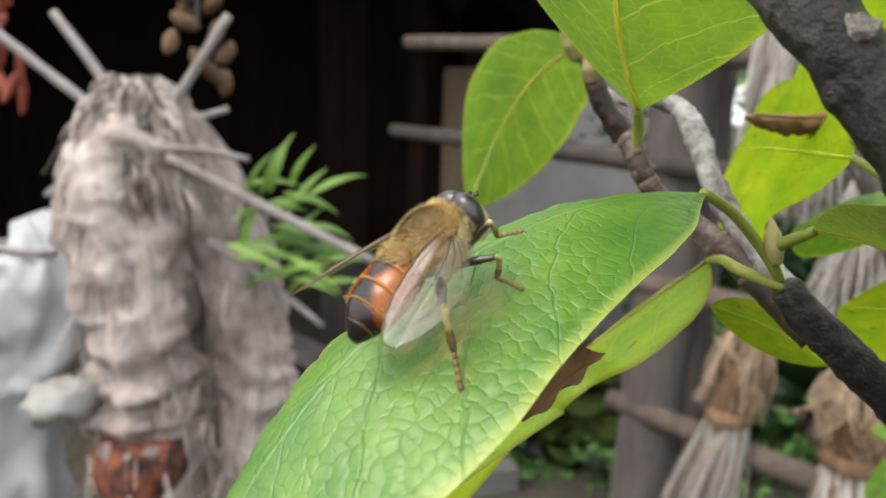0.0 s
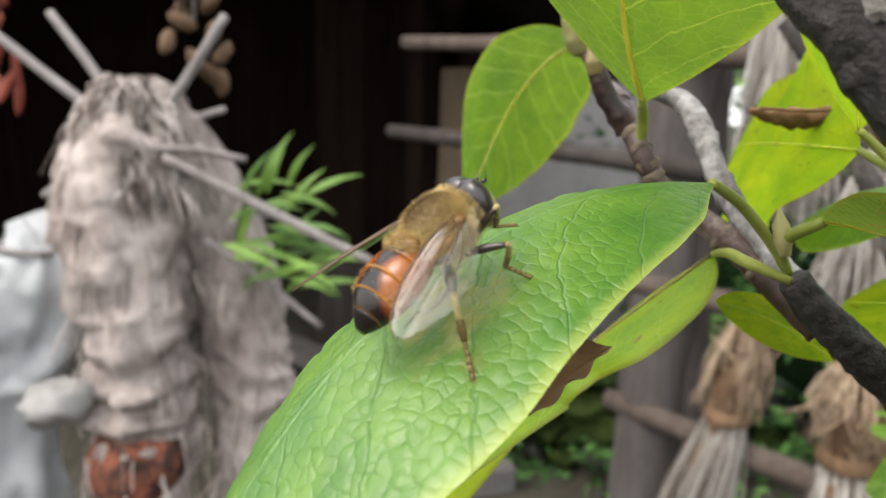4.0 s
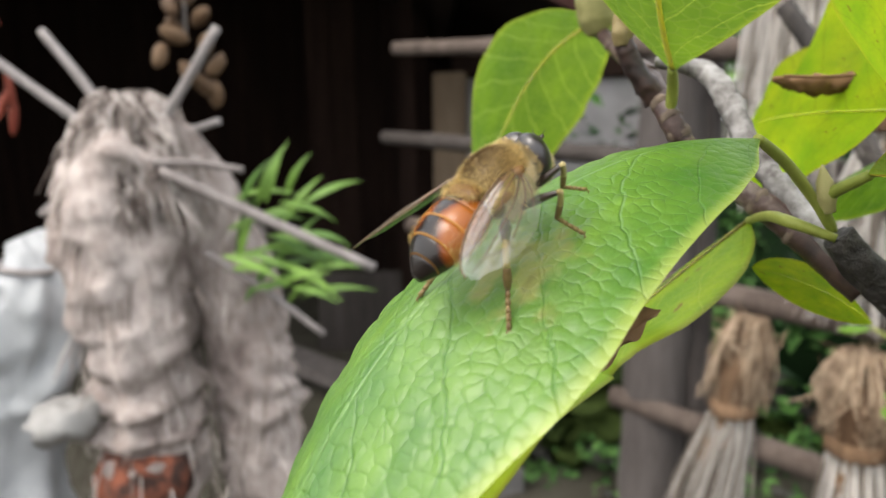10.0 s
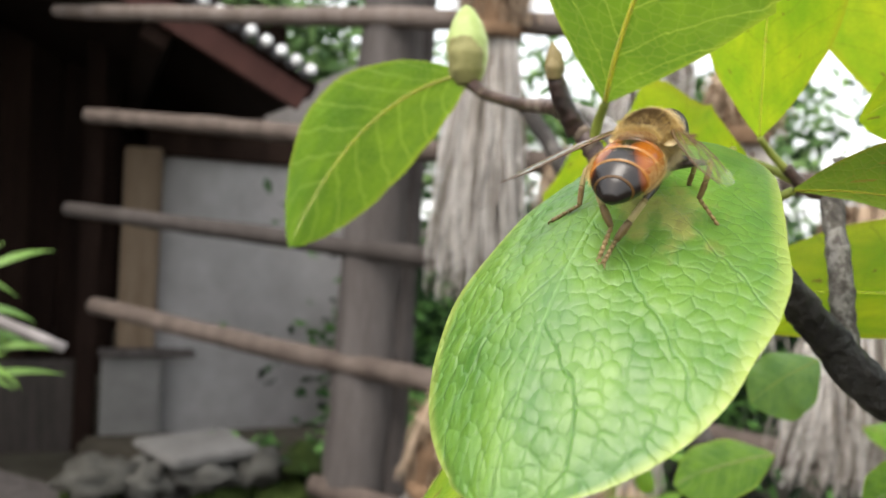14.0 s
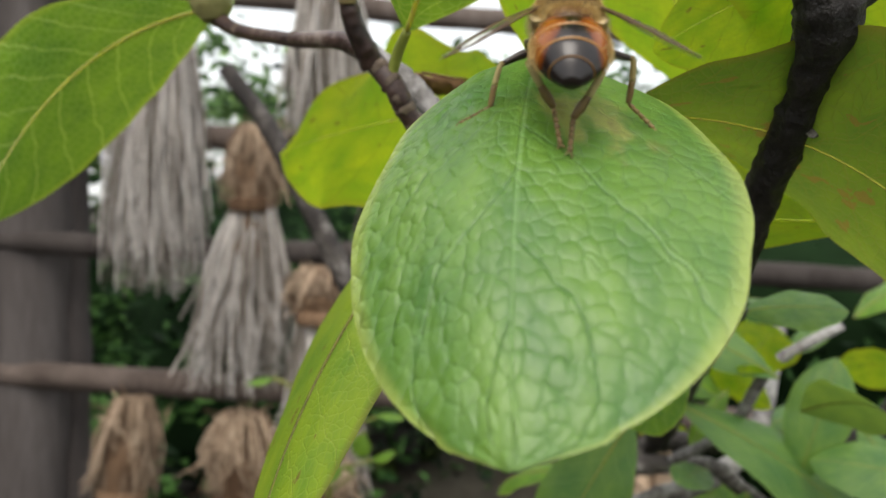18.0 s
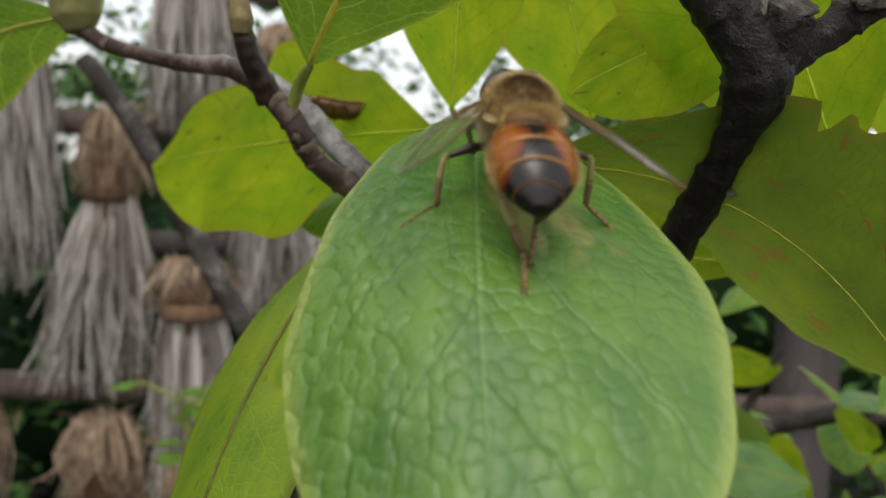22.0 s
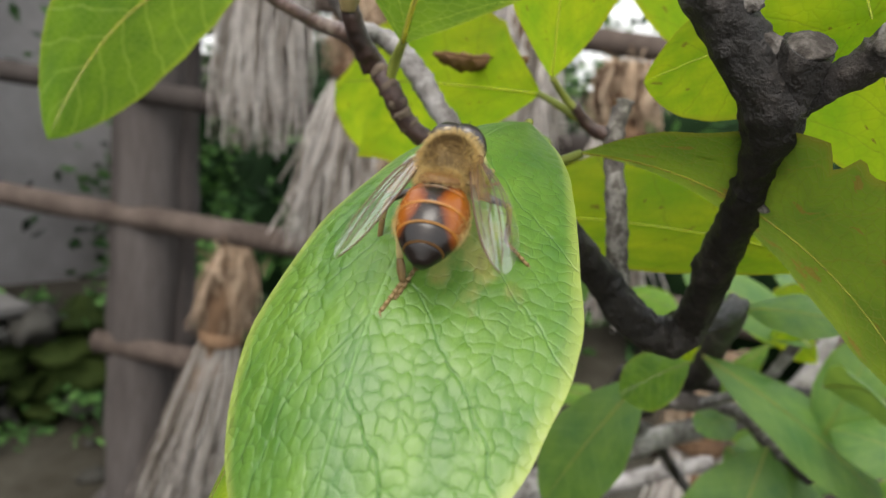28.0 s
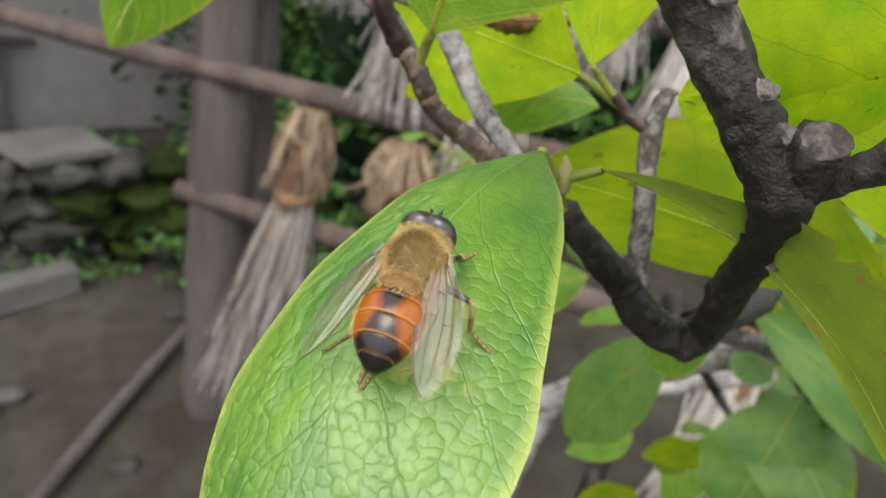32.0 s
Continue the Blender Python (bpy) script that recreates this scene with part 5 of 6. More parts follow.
    leaf("curled dead brown rim torn from a leaf", W(0.0149, 0.0649, -0.0223), W(0.0074, 0.0606, -0.0271), (-0.6, -0.6, 0.5), 0.0017, 0.0024, DEAD_LEAF, arch=0.08, droop=-0.7, ripple=0.4, seed=16)
    # the lower leaves in the shade
    low = (
        ((0.0859, 0.0797, -0.0505), (0.0778, 0.0873, -0.0583), 0.0055, LEAF_GREEN), ((0.0833, 0.0707, -0.0371), (0.0899, 0.0562, -0.0357), 0.0042, LEAF_DEEP),
        ((0.1447, 0.1113, -0.0715), (0.1811, 0.0708, -0.1066), 0.0095, LEAF_DEEP), ((0.1673, 0.1110, -0.1035), (0.1684, 0.0800, -0.1260), 0.0150, LEAF_DEEP),
        ((0.0992, 0.0973, -0.0632), (0.0905, 0.1116, -0.0984), 0.0095, LEAF_DEEP), ((0.1258, 0.1406, -0.1376), (0.1422, 0.1305, -0.1282), 0.0060, LEAF_GREEN),
        ((0.1676, 0.0996, -0.0982), (0.1543, 0.1004, -0.1400), 0.0160, LEAF_DEEP), ((0.0865, 0.1055, -0.0389), (0.0775, 0.1121, -0.0484), 0.0075, LEAF_DEEP),
        ((0.1010, 0.1264, -0.0648), (0.0841, 0.1379, -0.0744), 0.0080, LEAF_GREEN),
    )
    for k, (b, t, half, mat) in enumerate(low):
        leaf("dull green leaf low in the shade of the shrub", W(*b), W(*t), (-0.5, -0.4, 0.75), half, half, mat, arch=0.08, droop=0.2, ripple=0.06, seed=30 + k)
    rng = random.Random(17)
    for k in range(90):
        c = np.array((0.215, 0.105, -0.10)) + np.array((rng.uniform(-0.075, 0.11), rng.uniform(-0.11, 0.07), rng.uniform(-0.085, 0.045)))
        d = Vector((rng.gauss(0, 1), rng.gauss(0, 1), rng.gauss(-0.2, 0.6))).normalized() * rng.uniform(0.02, 0.042)
        half = d.length * rng.uniform(0.2, 0.3)
        leaf("dull green leaf low in the shade of the shrub", W(*c), tuple(Vector(W(*c)) + d), (rng.gauss(-0.4, 0.3), rng.gauss(-0.3, 0.3), 0.8), half, half, (LEAF_GREEN, LEAF_DEEP, LEAF_GREEN, LEAF_DEEP, LEAF_YELLOW_BACKLIT)[k % 5], arch=0.08, droop=0.2, ripple=0.06, seed=50 + k, rows=14, cols=8)


ground()
fence()
straw_whisks()
shed()
stone_bank()
ground_things()
greenery()
bundle_figure()
bamboo()
hung_things()
sprig(0.355, 0.52, 1.13)
shrub_wood()
shrub_leaves()


# ---- the fly ----
def abdomen_material(name, front, rear, edge, pale):
    """Orange cuticle with a dark mark along the middle, front and rear half widths in metres, and a pale hind rim."""
    m, nodes, links, p = shader(name, 0.26, 0, 0.42)
    where, sep = nodes.new("ShaderNodeTexCoord"), nodes.new("ShaderNodeSeparateXYZ")
    links.new(where.outputs["Object"], sep.inputs[0])
    grain = node(nodes, "TexNoise", Scale=1800.0, Detail=4.0)
    links.new(where.outputs["Object"], grain.inputs["Vector"])

    def calc(op, a, b=0.0, c=0.0):
        n = nodes.new("ShaderNodeMath")
        n.operation = op
        for k, v in enumerate((a, b, c)):
            if isinstance(v, (int, float)):
                n.inputs[k].default_value = v
            else:
                links.new(v, n.inputs[k])
        return n.outputs[0]

    y0, y1 = edge
    along = calc("DIVIDE", calc("SUBTRACT", y0, sep.outputs[1]), y0 - y1)
    width = calc("MULTIPLY_ADD", along, rear - front, front)
    width = calc("ADD", width, calc("MULTIPLY", calc("SUBTRACT", grain.outputs[0], 0.5), 0.0005))
    dark = calc("MULTIPLY_ADD", calc("SUBTRACT", width, calc("ABSOLUTE", sep.outputs[0])), 1000.0, 0.5)
    c = ramp(nodes, links, dark, [(0.0, (0.225, 0.064, 0.005)), (0.35, (0.14, 0.032, 0.003)), (0.7, (0.024, 0.009, 0.005)), (1.0, (0.009, 0.006, 0.005))])
    rim = ramp(nodes, links, along, [(0.0, (0, 0, 0)), (0.90, (0, 0, 0)), (0.96, (1, 1, 1))])
    mix = nodes.new("ShaderNodeMixRGB")
    links.new(calc("MULTIPLY", rim, pale), mix.inputs[0])
    links.new(c, mix.inputs[1])
    mix.inputs[2].default_value = (0.42, 0.20, 0.04, 1)
    links.new(mix.outputs[0], p.inputs["Base Color"])
    b = node(nodes, "Bump", Strength=0.35, Distance=0.00006)
    links.new(grain.outputs[0], b.inputs["Height"])
    links.new(b.outputs[0], p.inputs["Normal"])
    return m


def membrane(name="wing_skin", body=0.06, stops=((0.46, (0.80, 0.79, 0.76)), (0.70, (0.34, 0.24, 0.14)))):
    """Clear wing skin: see-through, faintly smoky, with a wavy gloss that grows at a slant."""
    m, nodes, links, p = shader(name, 0.3, 0, 0.4)
    uv = nodes.new("ShaderNodeTexCoord")
    stain = node(nodes, "TexNoise", Scale=600.0, Detail=3.0)
    links.new(uv.outputs["Object"], stain.inputs["Vector"])
    links.new(ramp(nodes, links, stain.outputs[0], stops), p.inputs["Base Color"])
    b = node(nodes, "Bump", Strength=0.5, Distance=0.00012)
    links.new(stain.outputs[0], b.inputs["Height"])
    clear = nodes.new("ShaderNodeBsdfTransparent")
    clear.inputs[0].default_value = (0.96, 0.93, 0.89, 1)
    mix = nodes.new("ShaderNodeMixShader")
    mix.inputs[0].default_value = body
    links.new(clear.outputs[0], mix.inputs[1])
    links.new(p.outputs[0], mix.inputs[2])
    gloss = nodes.new("ShaderNodeBsdfGlossy")
    gloss.inputs["Roughness"].default_value = 0.16
    links.new(b.outputs[0], gloss.inputs["Normal"])
    slant = node(nodes, "LayerWeight", Blend=0.35)
    some = nodes.new("ShaderNodeMath")
    some.operation, some.inputs[1].default_value, some.inputs[2].default_value = "MULTIPLY_ADD", 0.42, 0.04
    links.new(slant.outputs["Facing"], some.inputs[0])
    both = nodes.new("ShaderNodeMixShader")
    links.new(some.outputs[0], both.inputs[0])
    links.new(mix.outputs[0], both.inputs[1])
    links.new(gloss.outputs[0], both.inputs[2])
    links.new(both.outputs[0], nodes["Material Output"].inputs[0])
    return m


THORAX = mottled("thorax_skin", [(0.3, (0.13, 0.085, 0.03)), (0.7, (0.30, 0.20, 0.075))], 900, 0.45, bump=0.3, deep=0.0001)
SCUTELLUM = mottled("scutellum_skin", [(0.3, (0.12, 0.06, 0.018)), (0.7, (0.24, 0.13, 0.04))], 900, 0.4, bump=0.3, deep=0.0001)
HAIR_GOLD = mottled("golden_hair", [(0.3, (0.50, 0.34, 0.11)), (0.7, (0.80, 0.63, 0.30))], 2000, 0.6, bump=0.0, vary=0.6, island=True)
HAIR_BROWN = mottled("brown_hair", [(0.3, (0.085, 0.05, 0.02)), (0.7, (0.21, 0.135, 0.055))], 2000, 0.5, bump=0.0)
HAIR_PALE = mottled("pale_hair", [(0.3, (0.48, 0.36, 0.17)), (0.7, (0.72, 0.60, 0.36))], 2000, 0.6, bump=0.0)
EYE = plain("compound_eye", (0.024, 0.020, 0.021), 0.3, 0.6)
FACE = mottled("face_skin", [(0.3, (0.30, 0.22, 0.10)), (0.7, (0.56, 0.45, 0.24))], 1500, 0.6, bump=0.2, deep=0.0001)
DARK_SKIN = plain("dark_cuticle", (0.022, 0.014, 0.010), 0.3, 0.6)
SHANK = mottled("shank_skin", [(0.3, (0.10, 0.067, 0.027)), (0.7, (0.29, 0.20, 0.085))], 900, 0.4, bump=0.2, deep=0.0001)
SHANK_PALE = mottled("pale_shank_skin", [(0.3, (0.20, 0.155, 0.06)), (0.7, (0.44, 0.37, 0.17))], 900, 0.4, bump=0.2, deep=0.0001)
VEIN = plain("wing_vein", (0.085, 0.045, 0.02), 0.4)
SKIN = membrane()
STAIN = membrane("wing_stain", 0.42, ((0.4, (0.22, 0.12, 0.05)), (0.7, (0.12, 0.06, 0.025))))


def fur(name, parent, material, spots, count, length, thick, seed, label, lie=(0, -1, 0.2), bend=0.5):
    """Hairs that stand on a rounded lump: spots are its centre, radii and the way in which hairs are allowed."""
    rng = random.Random(seed)
    bm = bmesh.new()
    for centre, radii, allow in spots:
        made = 0
        while made < count:
            d = Vector((rng.gauss(0, 1), rng.gauss(0, 1), rng.gauss(0, 1))).normalized()
            if not allow(d):
                continue
            made += 1
            p = Vector([c + r * v for c, r, v in zip(centre, radii, d)])
            nrm = Vector([v / r for v, r in zip(d, radii)]).normalized()
            tip = p + (nrm + Vector(lie) * bend + Vector((rng.gauss(0, 0.25), rng.gauss(0, 0.25), rng.gauss(0, 0.25)))).normalized() * length * rng.uniform(0.6, 1.2)
            mid = (p + tip) / 2 + nrm * length * 0.12
            side = (tip - p).cross(nrm)
            side = side.normalized() * thick if side.length > 1e-9 else Vector((thick, 0, 0))
            up = nrm * thick
            a, b, c = bm.verts.new(p + side), bm.verts.new(p - side), bm.verts.new(p + up)
            e, f, g = bm.verts.new(mid + side * 0.7), bm.verts.new(mid - side * 0.7), bm.verts.new(mid + up * 0.7)
            t = bm.verts.new(tip)
            for q in ((a, b, f, e), (b, c, g, f), (c, a, e, g), (e, f, t), (f, g, t), (g, e, t)):
                bm.faces.new(q)
    return part(name, bm, material, parent, label, kind="stuff")


LEG = {"front": 0.95, "middle": 1.0, "hind": 1.12}
THIGH, SHIN, FOOT, REACH = 2.75, 2.6, 2.2, 4.35


def fly_leg(name, parent, kind):
    """One leg: a thigh along +y from the hip; shin and foot in the knee's own space, where +y runs from knee to claw."""
    k = LEG[kind] * 0.001
    pt = lambda x, y, z: (x * k, y * k, z * k)
    thick = 0.36 if kind == "hind" else 0.29
    bm = bmesh.new()
    tube_into(bm, [pt(0, 0, 0), pt(0, THIGH * 0.45, 0.12), pt(0, THIGH * 0.93, 0.02)], [0.20 * k, thick * k, 0.17 * k], 12, 14)
    leg = part(name, bm, DARK_SKIN, parent, "dark thigh of the fly's leg")
    bm = bmesh.new()
    tube_into(bm, [pt(0, THIGH * 0.92, 0.02), pt(0, THIGH * 1.01, 0)], [0.17 * k, 0.19 * k], 10, 4)
    part("knee", bm, SHANK_PALE, leg, "pale tip of the thigh")
    ankle = (0, 2.395, -1.012)
    at = lambda t, lift=0.0: (0, ankle[1] * t, ankle[2] * t + lift)
    bm = bmesh.new()
    tube_into(bm, [pt(*at(0)), pt(*at(0.25, 0.06)), pt(*at(0.5, 0.08))], [0.18 * k, 0.19 * k, 0.20 * k], 10, 8)
    shin = part("shin", bm, SHANK_PALE, leg, "pale upper half of the shin")
    bm = bmesh.new()
    tube_into(bm, [pt(*at(0.5, 0.08)), pt(*at(0.75, 0.05)), pt(*at(1))], [0.20 * k, (0.27 if kind == "hind" else 0.21) * k, 0.17 * k], 10, 8)
    low = part("shin", bm, SHANK, leg, "brown lower half of the shin")
    bm = bmesh.new()
    tip = (0, REACH, 0)
    on = lambda t: tuple(a + (b - a) * t for a, b in zip(ankle, tip))
    for j in range(5):
        tube_into(bm, [pt(*on(j / 5)), pt(*on((j + 0.93) / 5))], [0.115 * k, 0.155 * k], 8, 3)
    for q in (-1, 1):
        tube_into(bm, [pt(0, REACH, 0), pt(q * 0.16, REACH + 0.2, 0.12), pt(q * 0.2, REACH + 0.3, 0)], [0.07 * k, 0.05 * k, 0.02 * k], 6, 6)
    foot = part("foot", bm, SHANK, leg, "jointed brown foot with claws")
    return leg, (shin, low, foot)


def fly_wing(parent, side):
    """A wing along +y from hinge to tip; its front rim lies on the outer side."""
    MM = 0.001
    front = [(0, 0.25), (1.2, 0.75), (3.0, 1.05), (5.5, 1.15), (7.5, 0.95), (8.8, 0.55), (9.5, 0.0)]
    back = [(0, -0.3), (0.7, -1.15), (2.2, -2.0), (4.2, -2.3), (6.4, -2.0), (8.2, -1.2), (9.2, -0.5), (9.5, 0.0)]
    rim = lambda table, y: float(np.interp(y, [a for a, _ in table], [b for _, b in table]))
    lift = lambda y, c: 0.25 * math.sin(y / 9.5 * math.pi) + 0.05 * math.sin(c * 5) - 0.10 * c * c
    bm = bmesh.new()
    rows, cols, grid = 36, 14, []
    for i in range(rows + 1):
        y = 9.5 * i / rows
        a, b = rim(back, y), rim(front, y)
        grid.append([bm.verts.new((side * c * MM, y * MM, lift(y, c) * MM)) for c in [a + (b - a) * j / cols for j in range(cols + 1)]])
    for i in range(rows):
        for j in range(cols):
            q = (grid[i][j], grid[i][j + 1], grid[i + 1][j + 1], grid[i + 1][j])
            if len({tuple(v.co) for v in q}) == 4:
                bm.faces.new(q)
    wing = part("wing", bm, SKIN, parent, "clear glossy wing with brown veins")
    # a brown-stained patch near the hinge
    bm = bmesh.new()
    st = []
    for i in range(13):
        y = 0.6 + 3.6 * i / 12
        a, b = 0.15 - 0.55 * math.sin(i / 12 * math.pi), rim(front, y) * (1 - 0.25 * i / 12)
        st.append([bm.verts.new((side * c * MM, y * MM, (lift(y, c) + 0.03) * MM)) for c in [a + (b - a) * j / 4 for j in range(5)]])
    for p, q in zip(st, st[1:]):
        for j in range(4):
            bm.faces.new((p[j], p[j + 1], q[j + 1], q[j]))
    part("wing_stain", bm, STAIN, wing, "smoky brown stain near the hinge")
    veins = ([(y, rim(front, y)) for y in (0, 1.2, 3, 5.5, 7.5, 8.8, 9.4)], [(0, 0.1), (2, 0.5), (4.5, 0.75), (7.2, 0.75)], [(0, 0.0), (2.5, 0.1), (4.2, -0.05), (5.6, 0.35), (8.6, 0.35)], [(0.4, -0.15), (2.5, -0.55), (5, -0.55), (7.6, -0.35), (8.8, -0.1)], [(0.4, -0.2), (2.2, -1.0), (4.6, -1.3), (6.6, -1.2), (7.6, -0.4)], [(0.3, -0.25), (1.6, -1.2), (3.4, -1.9)], [(2.6, 0.1), (2.7, -0.55)], [(4.7, -0.5), (4.5, -1.3)])
    for k, line in enumerate(veins):
        bm = bmesh.new()
        r = (0.075 if k == 0 else 0.04) * MM
        tube_into(bm, [(side * c * MM, y * MM, (lift(y, c) + 0.02) * MM) for y, c in line], [r * 1.3, r, r * 0.6], 5, 4 * len(line))
        part("wing_vein", bm, VEIN, wing)
    return wing


def build_fly():
    MM = 0.001
    fly = empty("hover_fly")
    at = lambda x, y, z: Matrix.Translation((x * MM, y * MM, z * MM))
    blob("thorax", at(0, 1.35, 0.35), (1.92 * MM, 2.45 * MM, 2.02 * MM), THORAX, fly, "brown thorax under golden hair", 0.03, 28, 20)
    blob("scutellum", at(0, -1.0, 1.35), (1.35 * MM, 0.75 * MM, 0.6 * MM), SCUTELLUM, fly, "amber shield behind the thorax", 0.02, 20, 12)
    # abdomen: overlapping rings of a tapered barrel that hangs a little at its end
    joints = [(-0.9, 1.6, 1.4, 0.15), (-1.9, 2.1, 1.6, 0.15), (-3.3, 2.18, 1.65, 0.05), (-4.6, 1.85, 1.42, -0.12), (-5.6, 1.2, 1.0, -0.38), (-6.35, 0.42, 0.4, -0.62)]
    marks = ((0.0012, 0.0008), (0.0008, 0.0003), (0.0006, 0.0011), (0.0012, 0.0021), (0.0040, 0.0040))
    for k in range(5):
        bm = bmesh.new()
        ring = []
        (y0, w0, h0, z0), (y1, w1, h1, z1) = joints[k], joints[k + 1]
        for i in range(9):
            t = i / 8
            bulge = 1 + 0.035 * math.sin(t * math.pi) - (0.03 if i == 0 else 0)
            y, w, h, z = y0 + (y1 - y0) * t, (w0 + (w1 - w0) * t) * bulge, (h0 + (h1 - h0) * t) * bulge, z0 + (z1 - z0) * t
            ring.append([bm.verts.new((w * math.cos(a) * MM, y * MM, (z + h * math.sin(a) * (1.0 if math.sin(a) > 0 else 0.75)) * MM)) for a in [2 * math.pi * j / 32 for j in range(32)]])
        for p, q in zip(ring, ring[1:]):
            for j in range(32):
                bm.faces.new((p[j], q[j], q[(j + 1) % 32], p[(j + 1) % 32]))
        bm.faces.new(ring[0])
        bm.faces.new(ring[-1][::-1])
        part("abdomen_ring", bm, abdomen_material("abdomen_%d" % k, *marks[k], (y0 * MM, y1 * MM), (0.3, 0.75, 0.7, 0.25, 0.0)[k]), fly, "orange ring with a dark mark" if k < 3 else "dark brown hind ring")
    head = blob("head", at(0, 4.38, -0.38), (1.62 * MM, 1.22 * MM, 1.5 * MM), FACE, fly, "pale hairy face", 0.02, 24, 16)
    for s in (-1, 1):
        blob("eye", at(s * 0.54, 4.22, 0.14) @ pose(0, 0, 0, -12, s * 8, s * -12), (1.46 * MM, 1.02 * MM, 1.62 * MM), EYE, head, "large dark compound eye", 0, 28, 20)
        bm = bmesh.new()
        tube_into(bm, [(s * 0.25 * MM, 5.25 * MM, 0.60 * MM), (s * 0.32 * MM, 5.62 * MM, 0.68 * MM)], [0.09 * MM, 0.11 * MM], 8, 4)
        blob_into(bm, at(s * 0.35, 5.75, 0.60), (0.14 * MM, 0.19 * MM, 0.15 * MM), 0, 10, 8)
        tube_into(bm, [(s * 0.36 * MM, 5.75 * MM, 0.70 * MM), (s * 0.55 * MM, 6.05 * MM, 0.95 * MM)], [0.035 * MM, 0.015 * MM], 6, 5)
        part("feeler", bm, DARK_SKIN, head)
    blob("mouth", at(0, 4.75, -1.15), (0.5 * MM, 0.5 * MM, 0.55 * MM), DARK_SKIN, head, "dark mouth below the face", 0.1, 14, 10)
    for s in (-1, 1):
        blob("wing_base", at(s * 1.75, 1.9, 0.95), (0.45 * MM, 0.6 * MM, 0.35 * MM), SCUTELLUM, fly, "amber wing hinge", 0.1, 12, 8)
        blob("squama", at(s * 1.75, 0.5, 0.75), (0.55 * MM, 0.75 * MM, 0.15 * MM), HAIR_PALE, fly, "pale scale under the wing", 0.1, 12, 8)
    fur("hair", fly, HAIR_GOLD, [((0, 0.00135, 0.00035), (0.00192, 0.00245, 0.00202), lambda d: -0.2 < d.z < 0.95 - 0.4 * ((d.x * 917.3 + d.y * 331.7) % 1))], 7500, 0.00046, 0.000010, 1, "golden-brown hair of the thorax")
    fur("hair", fly, HAIR_PALE, [((0, 0.00135, 0.00035), (0.0019, 0.0024, 0.0020), lambda d: d.z < 0.25 and d.y > -0.5)], 4200, 0.0008, 0.000010, 2, "pale hair of the breast", (0, 0.2, -0.6))
    fur("hair", fly, HAIR_GOLD, [((0, -0.0032, 0.0001), (0.00212, 0.0031, 0.0013), lambda d: abs(d.x) > 0.6 and d.y > -0.45 and d.z < 0.5), ], 2400, 0.00036, 0.000009, 3, "golden fringe of the abdomen")
    fur("hair", fly, HAIR_GOLD, [((0, -0.0032, 0.0002), (0.0021, 0.0031, 0.0015), lambda d: d.z > 0.1 and d.y > -0.35), ], 500, 0.00018, 0.000007, 5, "short hair of the abdomen")
    fur("hair", fly, HAIR_PALE, [((0, 0.0042, -0.0004), (0.00150, 0.0011, 0.0014), lambda d: d.z < 0.3 and d.y > -0.2)], 1500, 0.0004, 0.000009, 4, "pale hair of the face", (0, 0.5, 0))
    fur("hair", fly, HAIR_BROWN, [((0, 0.00135, 0.00035), (0.00192, 0.00245, 0.00202), lambda d: d.z > 0.55 + 0.35 * ((d.x * 731.3 + d.y * 531.7) % 1))], 4200, 0.00026, 0.000009, 6, "short brown hair on the back")
    fur("hair", fly, HAIR_GOLD, [((0, 0.0034, 0.0003), (0.0018, 0.0006, 0.0016), lambda d: d.z > -0.3 and d.y < 0.2)], 1800, 0.00036, 0.000010, 7, "golden collar behind the head", (0, 0.3, 0.5))
    fur("hair", fly, HAIR_GOLD, [((0, -0.001, 0.00135), (0.00135, 0.00075, 0.0006), lambda d: d.z > -0.1)], 900, 0.0005, 0.000010, 8, "golden fringe of the shield")
    legs = {}
    for s in (-1, 1):
        for kind in ("front", "middle", "hind"):
            legs[s, kind] = fly_leg("leg", fly, kind)
    wings = {s: fly_wing(fly, s) for s in (-1, 1)}
    tagged(fly, "bee-like hover fly with golden thorax and orange-black abdomen", "fly")
    return fly, legs, wings


